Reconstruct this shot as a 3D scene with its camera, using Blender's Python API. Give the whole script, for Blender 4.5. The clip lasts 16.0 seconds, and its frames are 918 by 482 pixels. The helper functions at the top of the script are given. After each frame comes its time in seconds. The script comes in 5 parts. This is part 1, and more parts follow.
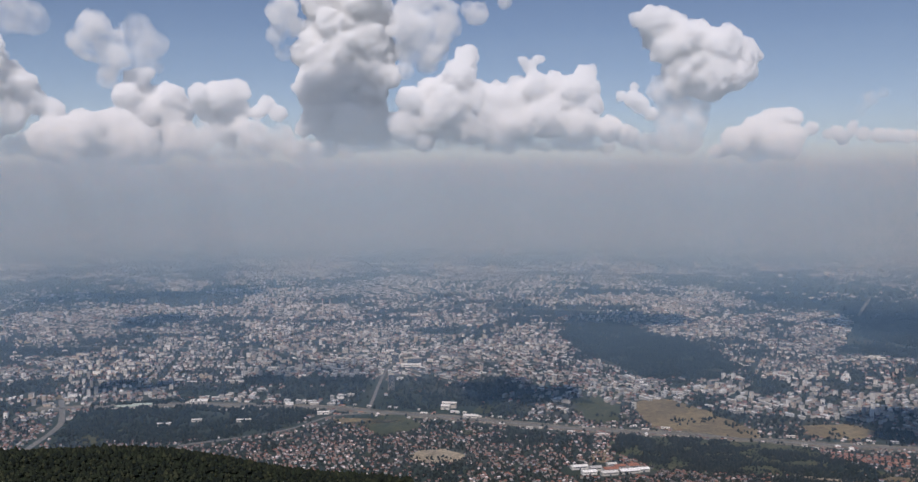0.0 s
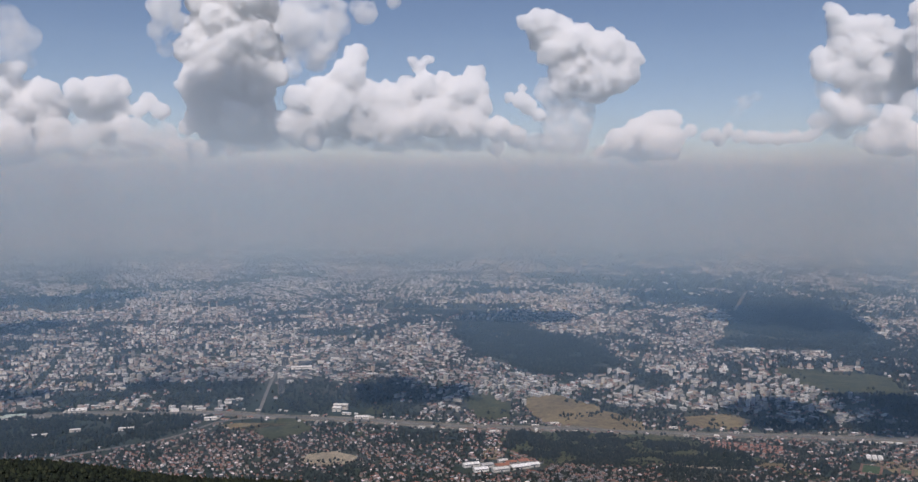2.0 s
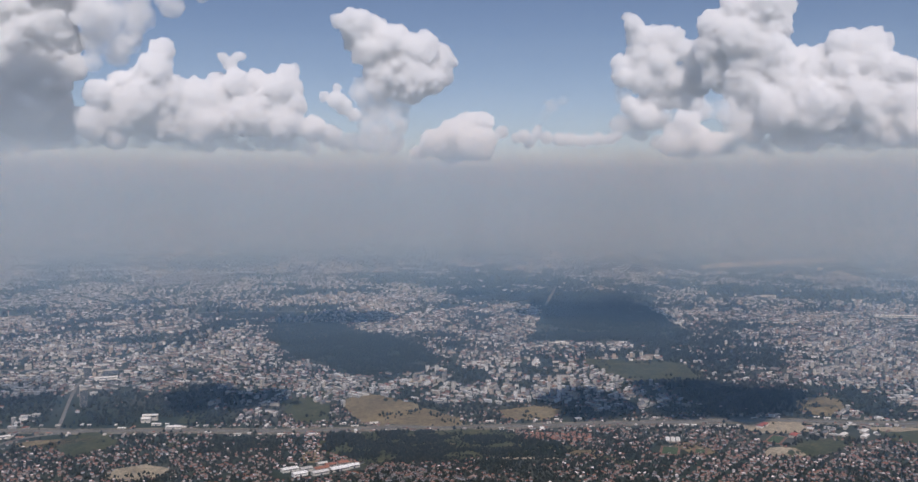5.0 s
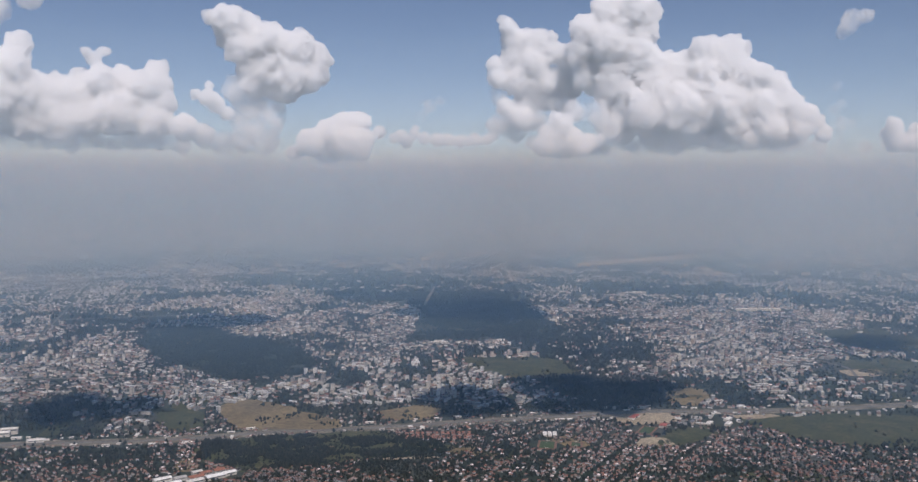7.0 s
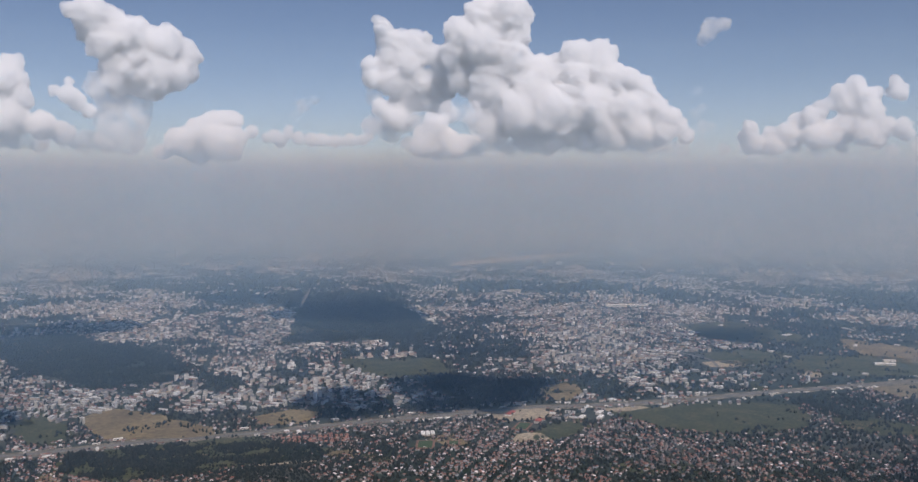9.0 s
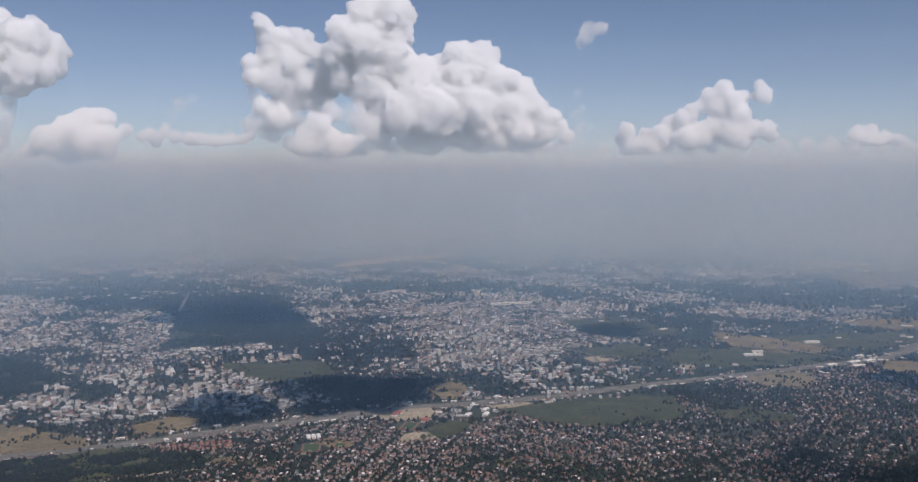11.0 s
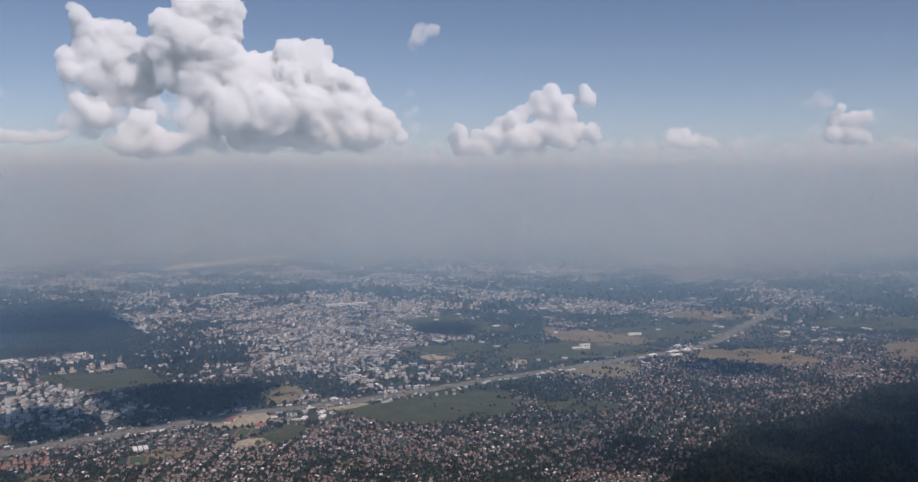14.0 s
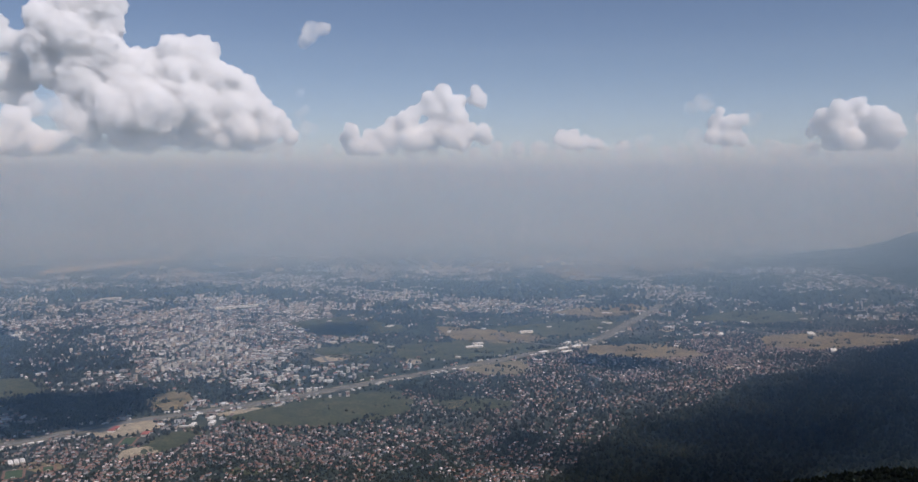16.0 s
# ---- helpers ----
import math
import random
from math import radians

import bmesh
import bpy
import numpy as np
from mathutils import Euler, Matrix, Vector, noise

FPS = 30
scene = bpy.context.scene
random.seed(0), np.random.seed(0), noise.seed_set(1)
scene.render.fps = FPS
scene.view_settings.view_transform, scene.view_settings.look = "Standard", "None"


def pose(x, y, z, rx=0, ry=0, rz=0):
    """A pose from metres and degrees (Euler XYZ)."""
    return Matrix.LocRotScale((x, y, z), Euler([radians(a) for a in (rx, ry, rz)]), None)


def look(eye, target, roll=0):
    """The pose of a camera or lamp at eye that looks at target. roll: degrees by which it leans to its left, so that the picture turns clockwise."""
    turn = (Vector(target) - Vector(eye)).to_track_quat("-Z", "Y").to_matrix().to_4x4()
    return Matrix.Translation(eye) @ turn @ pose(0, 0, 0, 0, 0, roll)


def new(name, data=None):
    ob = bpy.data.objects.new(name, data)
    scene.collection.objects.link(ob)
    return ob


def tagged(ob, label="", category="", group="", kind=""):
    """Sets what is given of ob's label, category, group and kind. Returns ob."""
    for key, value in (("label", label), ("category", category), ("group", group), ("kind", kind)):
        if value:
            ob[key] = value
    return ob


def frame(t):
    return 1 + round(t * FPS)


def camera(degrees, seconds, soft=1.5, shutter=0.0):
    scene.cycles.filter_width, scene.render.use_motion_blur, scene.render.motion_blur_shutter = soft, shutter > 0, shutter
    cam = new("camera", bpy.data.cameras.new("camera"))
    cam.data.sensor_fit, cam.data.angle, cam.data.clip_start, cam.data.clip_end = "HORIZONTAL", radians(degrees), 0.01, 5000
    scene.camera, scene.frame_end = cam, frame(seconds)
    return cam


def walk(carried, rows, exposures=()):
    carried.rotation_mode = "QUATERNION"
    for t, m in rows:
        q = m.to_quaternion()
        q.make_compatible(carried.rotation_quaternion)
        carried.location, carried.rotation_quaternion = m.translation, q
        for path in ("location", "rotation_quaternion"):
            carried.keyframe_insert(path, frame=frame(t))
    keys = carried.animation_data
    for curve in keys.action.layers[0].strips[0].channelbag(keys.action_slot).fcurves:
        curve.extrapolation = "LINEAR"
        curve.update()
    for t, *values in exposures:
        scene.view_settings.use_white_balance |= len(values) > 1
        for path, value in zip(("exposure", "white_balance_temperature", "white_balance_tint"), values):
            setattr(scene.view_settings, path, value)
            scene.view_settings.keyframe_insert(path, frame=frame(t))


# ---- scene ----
# A turning view from a mountain over a city; the whole place stands at a reduced scale of about 1 : 2.5.
EYE = 240.0
cam = camera(53.46, 16.0, soft=1.4)
TURNS = [  # seconds, turn to the right, tilt, lean
    (0.0, 0.0, -3.77, -0.01), (0.5, 1.53, -3.77, -0.02), (1.0, 3.24, -3.77, -0.03), (1.5, 4.99, -3.77, -0.04), (2.0, 6.87, -3.77, -0.05),
    (2.5, 8.64, -3.77, -0.06), (3.0, 10.57, -3.77, -0.06), (3.5, 12.29, -3.77, -0.07), (4.0, 14.37, -3.77, -0.07), (6.5, 24.03, -3.74, -0.04),
    (7.0, 26.00, -3.74, -0.04), (7.5, 27.84, -3.73, -0.04), (8.0, 29.98, -3.72, -0.04), (10.5, 39.05, -3.71, 0.04), (11.0, 41.01, -3.71, 0.06),
    (11.5, 42.81, -3.71, 0.07), (12.0, 44.84, -3.71, 0.09), (12.5, 46.51, -3.71, 0.08), (13.0, 48.29, -3.71, 0.07), (13.5, 49.86, -3.71, 0.06),
    (14.0, 51.37, -3.71, 0.05), (14.5, 52.80, -3.71, 0.05), (15.0, 54.57, -3.71, 0.04), (15.5, 56.26, -3.71, 0.04), (16.0, 58.10, -3.71, 0.04),
]
walk(cam, [(t, pose(0, 0, EYE, 0, 0, -yaw) @ pose(0, 0, 0, 90 + tilt) @ pose(0, 0, 0, 0, 0, -lean)) for t, yaw, tilt, lean in TURNS], exposures=[(0.0, 0.0, 6530, 18), (8.0, -0.02, 6530, 18), (16.0, 0.03, 6530, 18)])

# ---- light ----
SUN_AZ, SUN_EL = 193.0, 51.0  # degrees clockwise from +y, and above the horizon
TO_SUN = Vector((math.sin(radians(SUN_AZ)) * math.cos(radians(SUN_EL)), math.cos(radians(SUN_AZ)) * math.cos(radians(SUN_EL)), math.sin(radians(SUN_EL))))
sun = new("sun", bpy.data.lights.new("sun", "SUN"))
sun.data.energy, sun.data.angle, sun.data.color = 3.7, radians(0.6), (1.0, 0.97, 0.925)
sun.matrix_world = look((0, 0, 600), Vector((0, 0, 600)) - TO_SUN)
world = bpy.data.worlds.new("sky")
scene.world = world
world.use_nodes = True
wn = world.node_tree
sky = wn.nodes.new("ShaderNodeTexSky")
sky.sky_type, sky.sun_disc = "NISHITA", False
sky.sun_elevation, sky.sun_rotation = radians(SUN_EL), radians(SUN_AZ)
sky.altitude, sky.air_density, sky.dust_density, sky.ozone_density = 2500, 0.92, 0.05, 1.6
wn.links.new(sky.outputs[0], wn.nodes["Background"].inputs[0])
wn.nodes["Background"].inputs[1].default_value = 0.0695


# ---- materials ----
def shader(name):
    m = bpy.data.materials.new(name)
    m.use_nodes = True
    nt = m.node_tree
    b = nt.nodes["Principled BSDF"]
    b.inputs["Specular IOR Level"].default_value = 0.25
    return m, nt, b


def ramp(nt, source, stops, interpolation="LINEAR"):
    r = nt.nodes.new("ShaderNodeValToRGB")
    r.color_ramp.interpolation = interpolation
    e = r.color_ramp.elements
    while len(e) < len(stops):
        e.new(0.5)
    for k, (p, c) in enumerate(stops):
        e[k].position, e[k].color = p, (*c, 1)
    nt.links.new(source, r.inputs[0])
    return r.outputs[0]


def noise_out(nt, scale, detail=4.0, rough=0.55, coord=None, distort=0.0):
    n = nt.nodes.new("ShaderNodeTexNoise")
    n.inputs["Scale"].default_value, n.inputs["Detail"].default_value = scale, detail
    n.inputs["Roughness"].default_value, n.inputs["Distortion"].default_value = rough, distort
    if coord is None:
        coord = nt.nodes.new("ShaderNodeNewGeometry").outputs["Position"]
    nt.links.new(coord, n.inputs["Vector"])
    return n.outputs["Fac"]


def blend(nt, fac, a, b, mode="MIX"):
    m = nt.nodes.new("ShaderNodeMix")
    m.data_type, m.blend_type = "RGBA", mode
    for socket, v in ((m.inputs[0], fac), (m.inputs[6], a), (m.inputs[7], b)):
        if isinstance(v, (int, float)):
            socket.default_value = v
        elif isinstance(v, tuple):
            socket.default_value = (*v, 1)
        else:
            nt.links.new(v, socket)
    return m.outputs[2]


def bump(nt, b, height, strength, distance):
    k = nt.nodes.new("ShaderNodeBump")
    k.inputs["Strength"].default_value, k.inputs["Distance"].default_value = strength, distance
    nt.links.new(height, k.inputs["Height"])
    nt.links.new(k.outputs[0], b.inputs["Normal"])


def land(name, stops, coarse, fine, mottled=(0.6, 0.6, 0.6), rough=0.95, relief=0.6):
    """Open land: a coarse mottle through a ramp, darkened and lightened by a fine one."""
    m, nt, b = shader(name)
    base = ramp(nt, noise_out(nt, coarse, 5, 0.6), stops)
    f = noise_out(nt, fine, 4, 0.6)
    grain = ramp(nt, f, [(0.3, mottled), (0.7, (1.25, 1.25, 1.25))])
    nt.links.new(blend(nt, 1.0, base, grain, "MULTIPLY"), b.inputs["Base Color"])
    b.inputs["Roughness"].default_value = rough
    bump(nt, b, f, relief, 1.0)
    return m


def varied(name, stops, rough=0.8, per="island", fine=0.4):
    """A material whose colour is drawn for every loose piece (or object) from a ramp, with grain over it."""
    m, nt, b = shader(name)
    if per == "island":
        src = nt.nodes.new("ShaderNodeNewGeometry").outputs["Random Per Island"]
    else:
        src = nt.nodes.new("ShaderNodeObjectInfo").outputs["Random"]
    base = ramp(nt, src, stops, "CONSTANT")
    f = noise_out(nt, fine, 3, 0.6)
    grain = ramp(nt, f, [(0.3, (0.72, 0.72, 0.72)), (0.7, (1.15, 1.15, 1.15))])
    nt.links.new(blend(nt, 1.0, base, grain, "MULTIPLY"), b.inputs["Base Color"])
    b.inputs["Roughness"].default_value = rough
    return m


GROUND = land("plain_ground", [(0.3, (0.017, 0.029, 0.018)), (0.5, (0.032, 0.044, 0.032)), (0.62, (0.058, 0.064, 0.054)), (0.75, (0.098, 0.104, 0.1))], 0.006, 0.09)
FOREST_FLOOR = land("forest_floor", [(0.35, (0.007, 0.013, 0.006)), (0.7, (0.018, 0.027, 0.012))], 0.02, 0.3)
MEADOW = land("green_meadow", [(0.3, (0.036, 0.048, 0.021)), (0.5, (0.068, 0.076, 0.036)), (0.72, (0.115, 0.108, 0.058))], 0.045, 0.25, (0.4, 0.43, 0.42))
DRY_GRASS = land("dry_grass", [(0.3, (0.125, 0.1, 0.058)), (0.55, (0.2, 0.162, 0.092)), (0.75, (0.25, 0.21, 0.125))], 0.02, 0.16)
STUBBLE = land("stubble", [(0.3, (0.14, 0.125, 0.08)), (0.7, (0.24, 0.21, 0.14))], 0.02, 0.14)
BARE = land("bare_earth", [(0.3, (0.26, 0.22, 0.16)), (0.7, (0.42, 0.37, 0.28))], 0.05, 0.3)
APRON = land("pale_concrete_apron", [(0.3, (0.5, 0.45, 0.37)), (0.7, (0.66, 0.6, 0.5))], 0.02, 0.08)
VERGE = land("verge", [(0.3, (0.07, 0.075, 0.05)), (0.5, (0.16, 0.15, 0.12)), (0.7, (0.28, 0.26, 0.22))], 0.06, 0.3)
ASPHALT = land("asphalt", [(0.3, (0.136, 0.136, 0.133)), (0.7, (0.204, 0.201, 0.19))], 0.05, 0.4)
LEAVES = varied("leaves", [(0.0, (0.009, 0.013, 0.01)), (0.3, (0.013, 0.018, 0.013)), (0.6, (0.02, 0.024, 0.018)), (0.85, (0.033, 0.036, 0.025))], 0.9)
WOODLAND = varied("woodland_leaves", [(0.0, (0.006, 0.011, 0.008)), (0.3, (0.011, 0.016, 0.009)), (0.6, (0.016, 0.023, 0.012)), (0.85, (0.028, 0.033, 0.017))], 0.9)
HOUSE_WALL = varied("house_plaster", [(0.0, (0.328, 0.334, 0.320)), (0.3, (0.370, 0.399, 0.417)), (0.55, (0.264, 0.251, 0.223)), (0.75, (0.398, 0.433, 0.487)), (0.9, (0.213, 0.214, 0.223))])
ROOF_TILE = varied("clay_roof", [(0.0, (0.233, 0.109, 0.082)), (0.2, (0.170, 0.091, 0.073)), (0.38, (0.283, 0.142, 0.105)), (0.52, (0.134, 0.108, 0.107)), (0.64, (0.216, 0.133, 0.111)), (0.8, (0.325, 0.243, 0.223)), (0.92, (0.779, 0.708, 0.724))])
BLOCK_WALL = varied("block_plaster", [(0.0, (0.431, 0.416, 0.391)), (0.2, (0.534, 0.523, 0.492)), (0.4, (0.278, 0.273, 0.275)), (0.58, (0.448, 0.389, 0.340)), (0.72, (0.640, 0.647, 0.650)), (0.88, (0.779, 0.779, 0.779))])
BLOCK_ROOF = varied("flat_roof", [(0.0, (0.171, 0.180, 0.197)), (0.3, (0.281, 0.289, 0.299)), (0.5, (0.201, 0.141, 0.121)), (0.68, (0.392, 0.408, 0.430)), (0.86, (0.663, 0.691, 0.716))])

HALL_ROOF = varied("hall_roof", [(0.0, (0.760, 0.760, 0.750)), (0.35, (0.589, 0.580, 0.570)), (0.6, (0.427, 0.408, 0.389)), (0.85, (0.779, 0.779, 0.769))])
TRUNK = varied("bark", [(0.0, (0.09, 0.07, 0.05)), (0.5, (0.12, 0.095, 0.07))], per="object")
PALE_WALL = varied("pale_cladding", [(0.0, (0.6, 0.59, 0.57)), (0.4, (0.75, 0.74, 0.72)), (0.7, (0.5, 0.48, 0.45))], per="object")
PALE_ROOF = varied("sheet_roof", [(0.0, (0.78, 0.78, 0.77)), (0.3, (0.6, 0.59, 0.57)), (0.55, (0.42, 0.41, 0.4)), (0.75, (0.36, 0.2, 0.15)), (0.88, (0.82, 0.82, 0.82))], per="object")
ORANGE_ROOF = varied("orange_clay_roof", [(0.0, (0.38, 0.18, 0.11)), (0.5, (0.3, 0.14, 0.095))], per="object")
TERRACE_ROOF = varied("terrace_clay_roof", [(0.0, (0.24, 0.12, 0.09)), (0.35, (0.3, 0.155, 0.115)), (0.7, (0.2, 0.11, 0.085))], per="object")
RED_ROOF = varied("red_sheet_roof", [(0.0, (0.42, 0.11, 0.09)), (0.5, (0.38, 0.12, 0.1))], per="object")
WHITE_ROOF = varied("white_sheet_roof", [(0.0, (0.8, 0.8, 0.8)), (0.5, (0.74, 0.74, 0.73))], per="object")
TEAL_ROOF = varied("teal_sheet_roof", [(0.0, (0.42, 0.5, 0.47)), (0.5, (0.38, 0.47, 0.46))], per="object")
VILLA_WALL = varied("villa_plaster", [(0.0, (0.340, 0.347, 0.339)), (0.35, (0.386, 0.408, 0.433)), (0.6, (0.272, 0.264, 0.246)), (0.8, (0.420, 0.453, 0.498))], per="object")
VILLA_ROOF = varied("villa_roof_tile", [(0.0, (0.171, 0.096, 0.076)), (0.25, (0.129, 0.081, 0.072)), (0.5, (0.205, 0.122, 0.098)), (0.7, (0.116, 0.108, 0.112)), (0.85, (0.178, 0.161, 0.162))], per="object")
FLAT_WALL = varied("flat_block_plaster", [(0.0, (0.421, 0.425, 0.418)), (0.25, (0.505, 0.507, 0.488)), (0.5, (0.344, 0.352, 0.364)), (0.7, (0.459, 0.425, 0.391)), (0.85, (0.572, 0.598, 0.622))], per="object")
CONCRETE = varied("concrete", [(0.0, (0.42, 0.41, 0.39)), (0.5, (0.5, 0.49, 0.47))], per="object")
DARK_GLASS, _, _b = shader("dark_glass")
_b.inputs["Base Color"].default_value, _b.inputs["Roughness"].default_value, _b.inputs["Specular IOR Level"].default_value = (0.03, 0.045, 0.065, 1), 0.12, 0.6
PITCH = land("pitch_grass", [(0.3, (0.045, 0.08, 0.035)), (0.7, (0.062, 0.1, 0.045))], 0.1, 0.5)
TRACK = land("track_red", [(0.3, (0.19, 0.115, 0.09)), (0.7, (0.24, 0.14, 0.11))], 0.1, 0.5)

# ---- terrain ----
HILLS = [  # azimuth in degrees, distance, height, spread across and along
    (-30, 430, 80, 370, 95), (80, 500, 30, 130, 90), (93, 2750, 175, 520, 500), (106, 1500, 160, 330, 500),
]


def unit_steps(a, b, x):
    s = np.clip((x - a) / (b - a), 0, 1)
    return s * s * (3 - 2 * s)


def lattice_noise(x, y, size, seed):
    """Smooth value noise in 0..1."""
    x, y = np.asarray(x, float) / size, np.asarray(y, float) / size
    xi, yi = np.floor(x).astype(np.int64), np.floor(y).astype(np.int64)
    fx, fy = x - xi, y - yi
    fx, fy = fx * fx * (3 - 2 * fx), fy * fy * (3 - 2 * fy)

    def h(i, j):
        k = (i * 374761393 + j * 668265263 + seed * 974711) & 0x7FFFFFFF
        k = ((k ^ (k >> 13)) * 1274126177) & 0x7FFFFFFF
        return ((k ^ (k >> 16)) & 0xFFFF) / 65535.0

    return (h(xi, yi) * (1 - fx) + h(xi + 1, yi) * fx) * (1 - fy) + (h(xi, yi + 1) * (1 - fx) + h(xi + 1, yi + 1) * fx) * fy


FOOT_AZ = [-180, -100, -60, -40, -27, -12, 0, 45, 56, 60, 64.7, 66.1, 69, 73.3, 76, 79.9, 82.7, 84.8, 100, 130, 180]
FOOT_R = [2500, 1900, 1300, 900, 700, 640, 600, 600, 640, 670, 726, 775, 896, 983, 1113, 1211, 1318, 1411, 2100, 2500, 2500]


def foot(x, y):
    """How far the mountain's foot lies from the summit in that direction."""
    return np.interp(np.degrees(np.arctan2(x, y)), FOOT_AZ, FOOT_R)


def height(x, y):
    x, y = np.asarray(x, float), np.asarray(y, float)
    r = np.hypot(x, y)
    f = foot(x, y)
    z = 236 * np.clip(1 - r / f, 0, 1) ** (1.7 + 1.5 * unit_steps(50, 70, np.degrees(np.arctan2(x, y))))
    for az, d, h, across, along in HILLS:
        a = radians(az)
        u = x * math.cos(a) - y * math.sin(a)
        v = x * math.sin(a) + y * math.cos(a) - d
        z = z + h * np.exp(-(u / across) ** 2 - (v / along) ** 2)
    z = z + (lattice_noise(x, y, 90, 3) - 0.5) * 22 * unit_steps(4, 50, z)
    z = z + 190 * unit_steps(4500, 4990, r) * (0.8 + 0.4 * lattice_noise(x, y, 700, 5))
    near = unit_steps(60, 0, r)
    return z * (1 - near) + 236 * near


def quick_mesh(name, verts, faces, materials, index=None, smooth=False):
    """A mesh object from arrays: verts (n, 3), faces (m, k)."""
    me = bpy.data.meshes.new(name)
    m, k = faces.shape
    me.vertices.add(len(verts)), me.loops.add(m * k), me.polygons.add(m)
    me.vertices.foreach_set("co", np.ascontiguousarray(verts, np.float32).ravel())
    me.loops.foreach_set("vertex_index", np.ascontiguousarray(faces, np.int32).ravel())
    me.polygons.foreach_set("loop_start", np.arange(0, m * k, k, dtype=np.int32))
    if index is not None:
        me.polygons.foreach_set("material_index", np.ascontiguousarray(index, np.int32))
    me.polygons.foreach_set("use_smooth", np.full(m, smooth))
    for mat in materials:
        me.materials.append(mat)
    me.update(calc_edges=True)
    me.validate()
    return new(name, me)


def build_ground():
    az = np.radians(np.concatenate([np.arange(-34, 92, 0.4), np.arange(92, 326, 3.0)]))
    rad = np.concatenate([np.linspace(15, 700, 90), np.geomspace(708, 4990, 190)])
    n, m = len(az), len(rad)
    A, R = np.meshgrid(az, rad)
    X, Y = R * np.sin(A), R * np.cos(A)
    v = np.stack([X, Y, height(X, Y)], -1).reshape(-1, 3)
    v = np.concatenate([v, [[0, 0, 236]]])
    i, j = np.meshgrid(np.arange(m - 1), np.arange(n), indexing="ij")
    q = np.stack([i * n + j, (i + 1) * n + j, (i + 1) * n + (j + 1) % n, i * n + (j + 1) % n], -1).reshape(-1, 4)[:, ::-1]
    c = v[q].mean(1)
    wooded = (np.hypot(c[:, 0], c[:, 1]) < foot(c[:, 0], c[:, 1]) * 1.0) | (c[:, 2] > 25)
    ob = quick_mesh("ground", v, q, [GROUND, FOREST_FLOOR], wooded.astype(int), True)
    bm = bmesh.new()
    bm.from_mesh(ob.data)
    bm.verts.ensure_lookup_table()
    for k in range(n):
        f = bm.faces.new([bm.verts[m * n], bm.verts[k], bm.verts[(k + 1) % n]])
        f.material_index = 1
    bm.normal_update()
    bm.to_mesh(ob.data)
    bm.free()
    return tagged(ob, "wide plain under a forested mountain, reaching hazy far ridges", "ground", kind="structure")


build_ground()

# ---- land cover ----
PARKS = {}
PARKS["park_south"] = [(150, 1430), (261, 1564), (316, 1399), (366, 1325), (356, 1155), (316, 1086), (225, 1096), (180, 1216)]
PARKS["park_east"] = [(612, 1752), (793, 1796), (948, 1720), (791, 1232), (766, 1202), (661, 1198), (531, 1254), (712, 1627)]
PARKS["green_west"] = [(-395, 896), (-371, 971), (-310, 991), (-215, 972), (-140, 947), (-170, 867), (-220, 837), (-375, 817)]
PARKS["wood_small"] = [(290, 767), (330, 782), (340, 722), (300, 708), (270, 718)]
PARKS["wood_centre"] = [(561, 935), (641, 929), (672, 834), (640, 789), (575, 805), (545, 850)]
PARKS["wood_strip"] = [(859, 627), (884, 607), (868, 532), (838, 488), (828, 508), (847, 567)]
FIELDS = []


def open_land(mat, label, poly):
    """Notes a patch of land with no houses on it: its cover, what it is, its outline."""
    FIELDS.append((mat, label, poly))


open_land(BARE, "pale bare yard beside the red-roofed hall", [(546, 766), (590, 754), (601, 721), (571, 711), (535, 730)])
open_land(MEADOW, "rough grass round the sports ground", [(535, 675), (588, 687), (603, 662), (560, 646), (527, 647)])
open_land(DRY_GRASS, "dry grass and tracks beside the ring road", [(658, 820), (704, 824), (688, 766), (636, 763)])
open_land(BARE, "bare pale ground at a building site", [(-43, 785), (-12, 802), (3, 773), (-21, 761)])
open_land(MEADOW, "grassy clearing among trees by the slip road", [(-107, 893), (-62, 925), (-36, 876), (-73, 845)])
open_land(DRY_GRASS, "dry brown hillside meadow with scattered bushes", [(185, 972), (225, 992), (245, 967), (265, 922), (290, 847), (265, 837), (225, 857), (190, 877), (185, 922)])
open_land(DRY_GRASS, "dry grass field beside the ring road", [(335, 877), (380, 886), (400, 856), (375, 832), (330, 842)])
open_land(MEADOW, "large open green meadow beside the ring road", [(650, 690), (759, 663), (834, 613), (814, 563), (764, 538), (694, 564), (654, 615)])
open_land(MEADOW, "small green meadow among houses", [(824, 548), (863, 512), (863, 467), (828, 463), (799, 513)])
open_land(STUBBLE, "pale stubble field by the highway", [(979, 606), (1048, 590), (1078, 564), (1023, 530), (988, 536), (968, 571)])
open_land(DRY_GRASS, "dry grassland by the highway junction", [(1227, 537), (1291, 451), (1231, 362), (1176, 433), (1162, 513)])
open_land(DRY_GRASS, "wide dry field at the mountain's foot", [(1430, 349), (1528, 247), (1507, 127), (1427, 123), (1344, 240), (1340, 310)])
open_land(MEADOW, "green fields between housing estates", [(1146, 1064), (1256, 1027), (1195, 898), (1095, 919)])
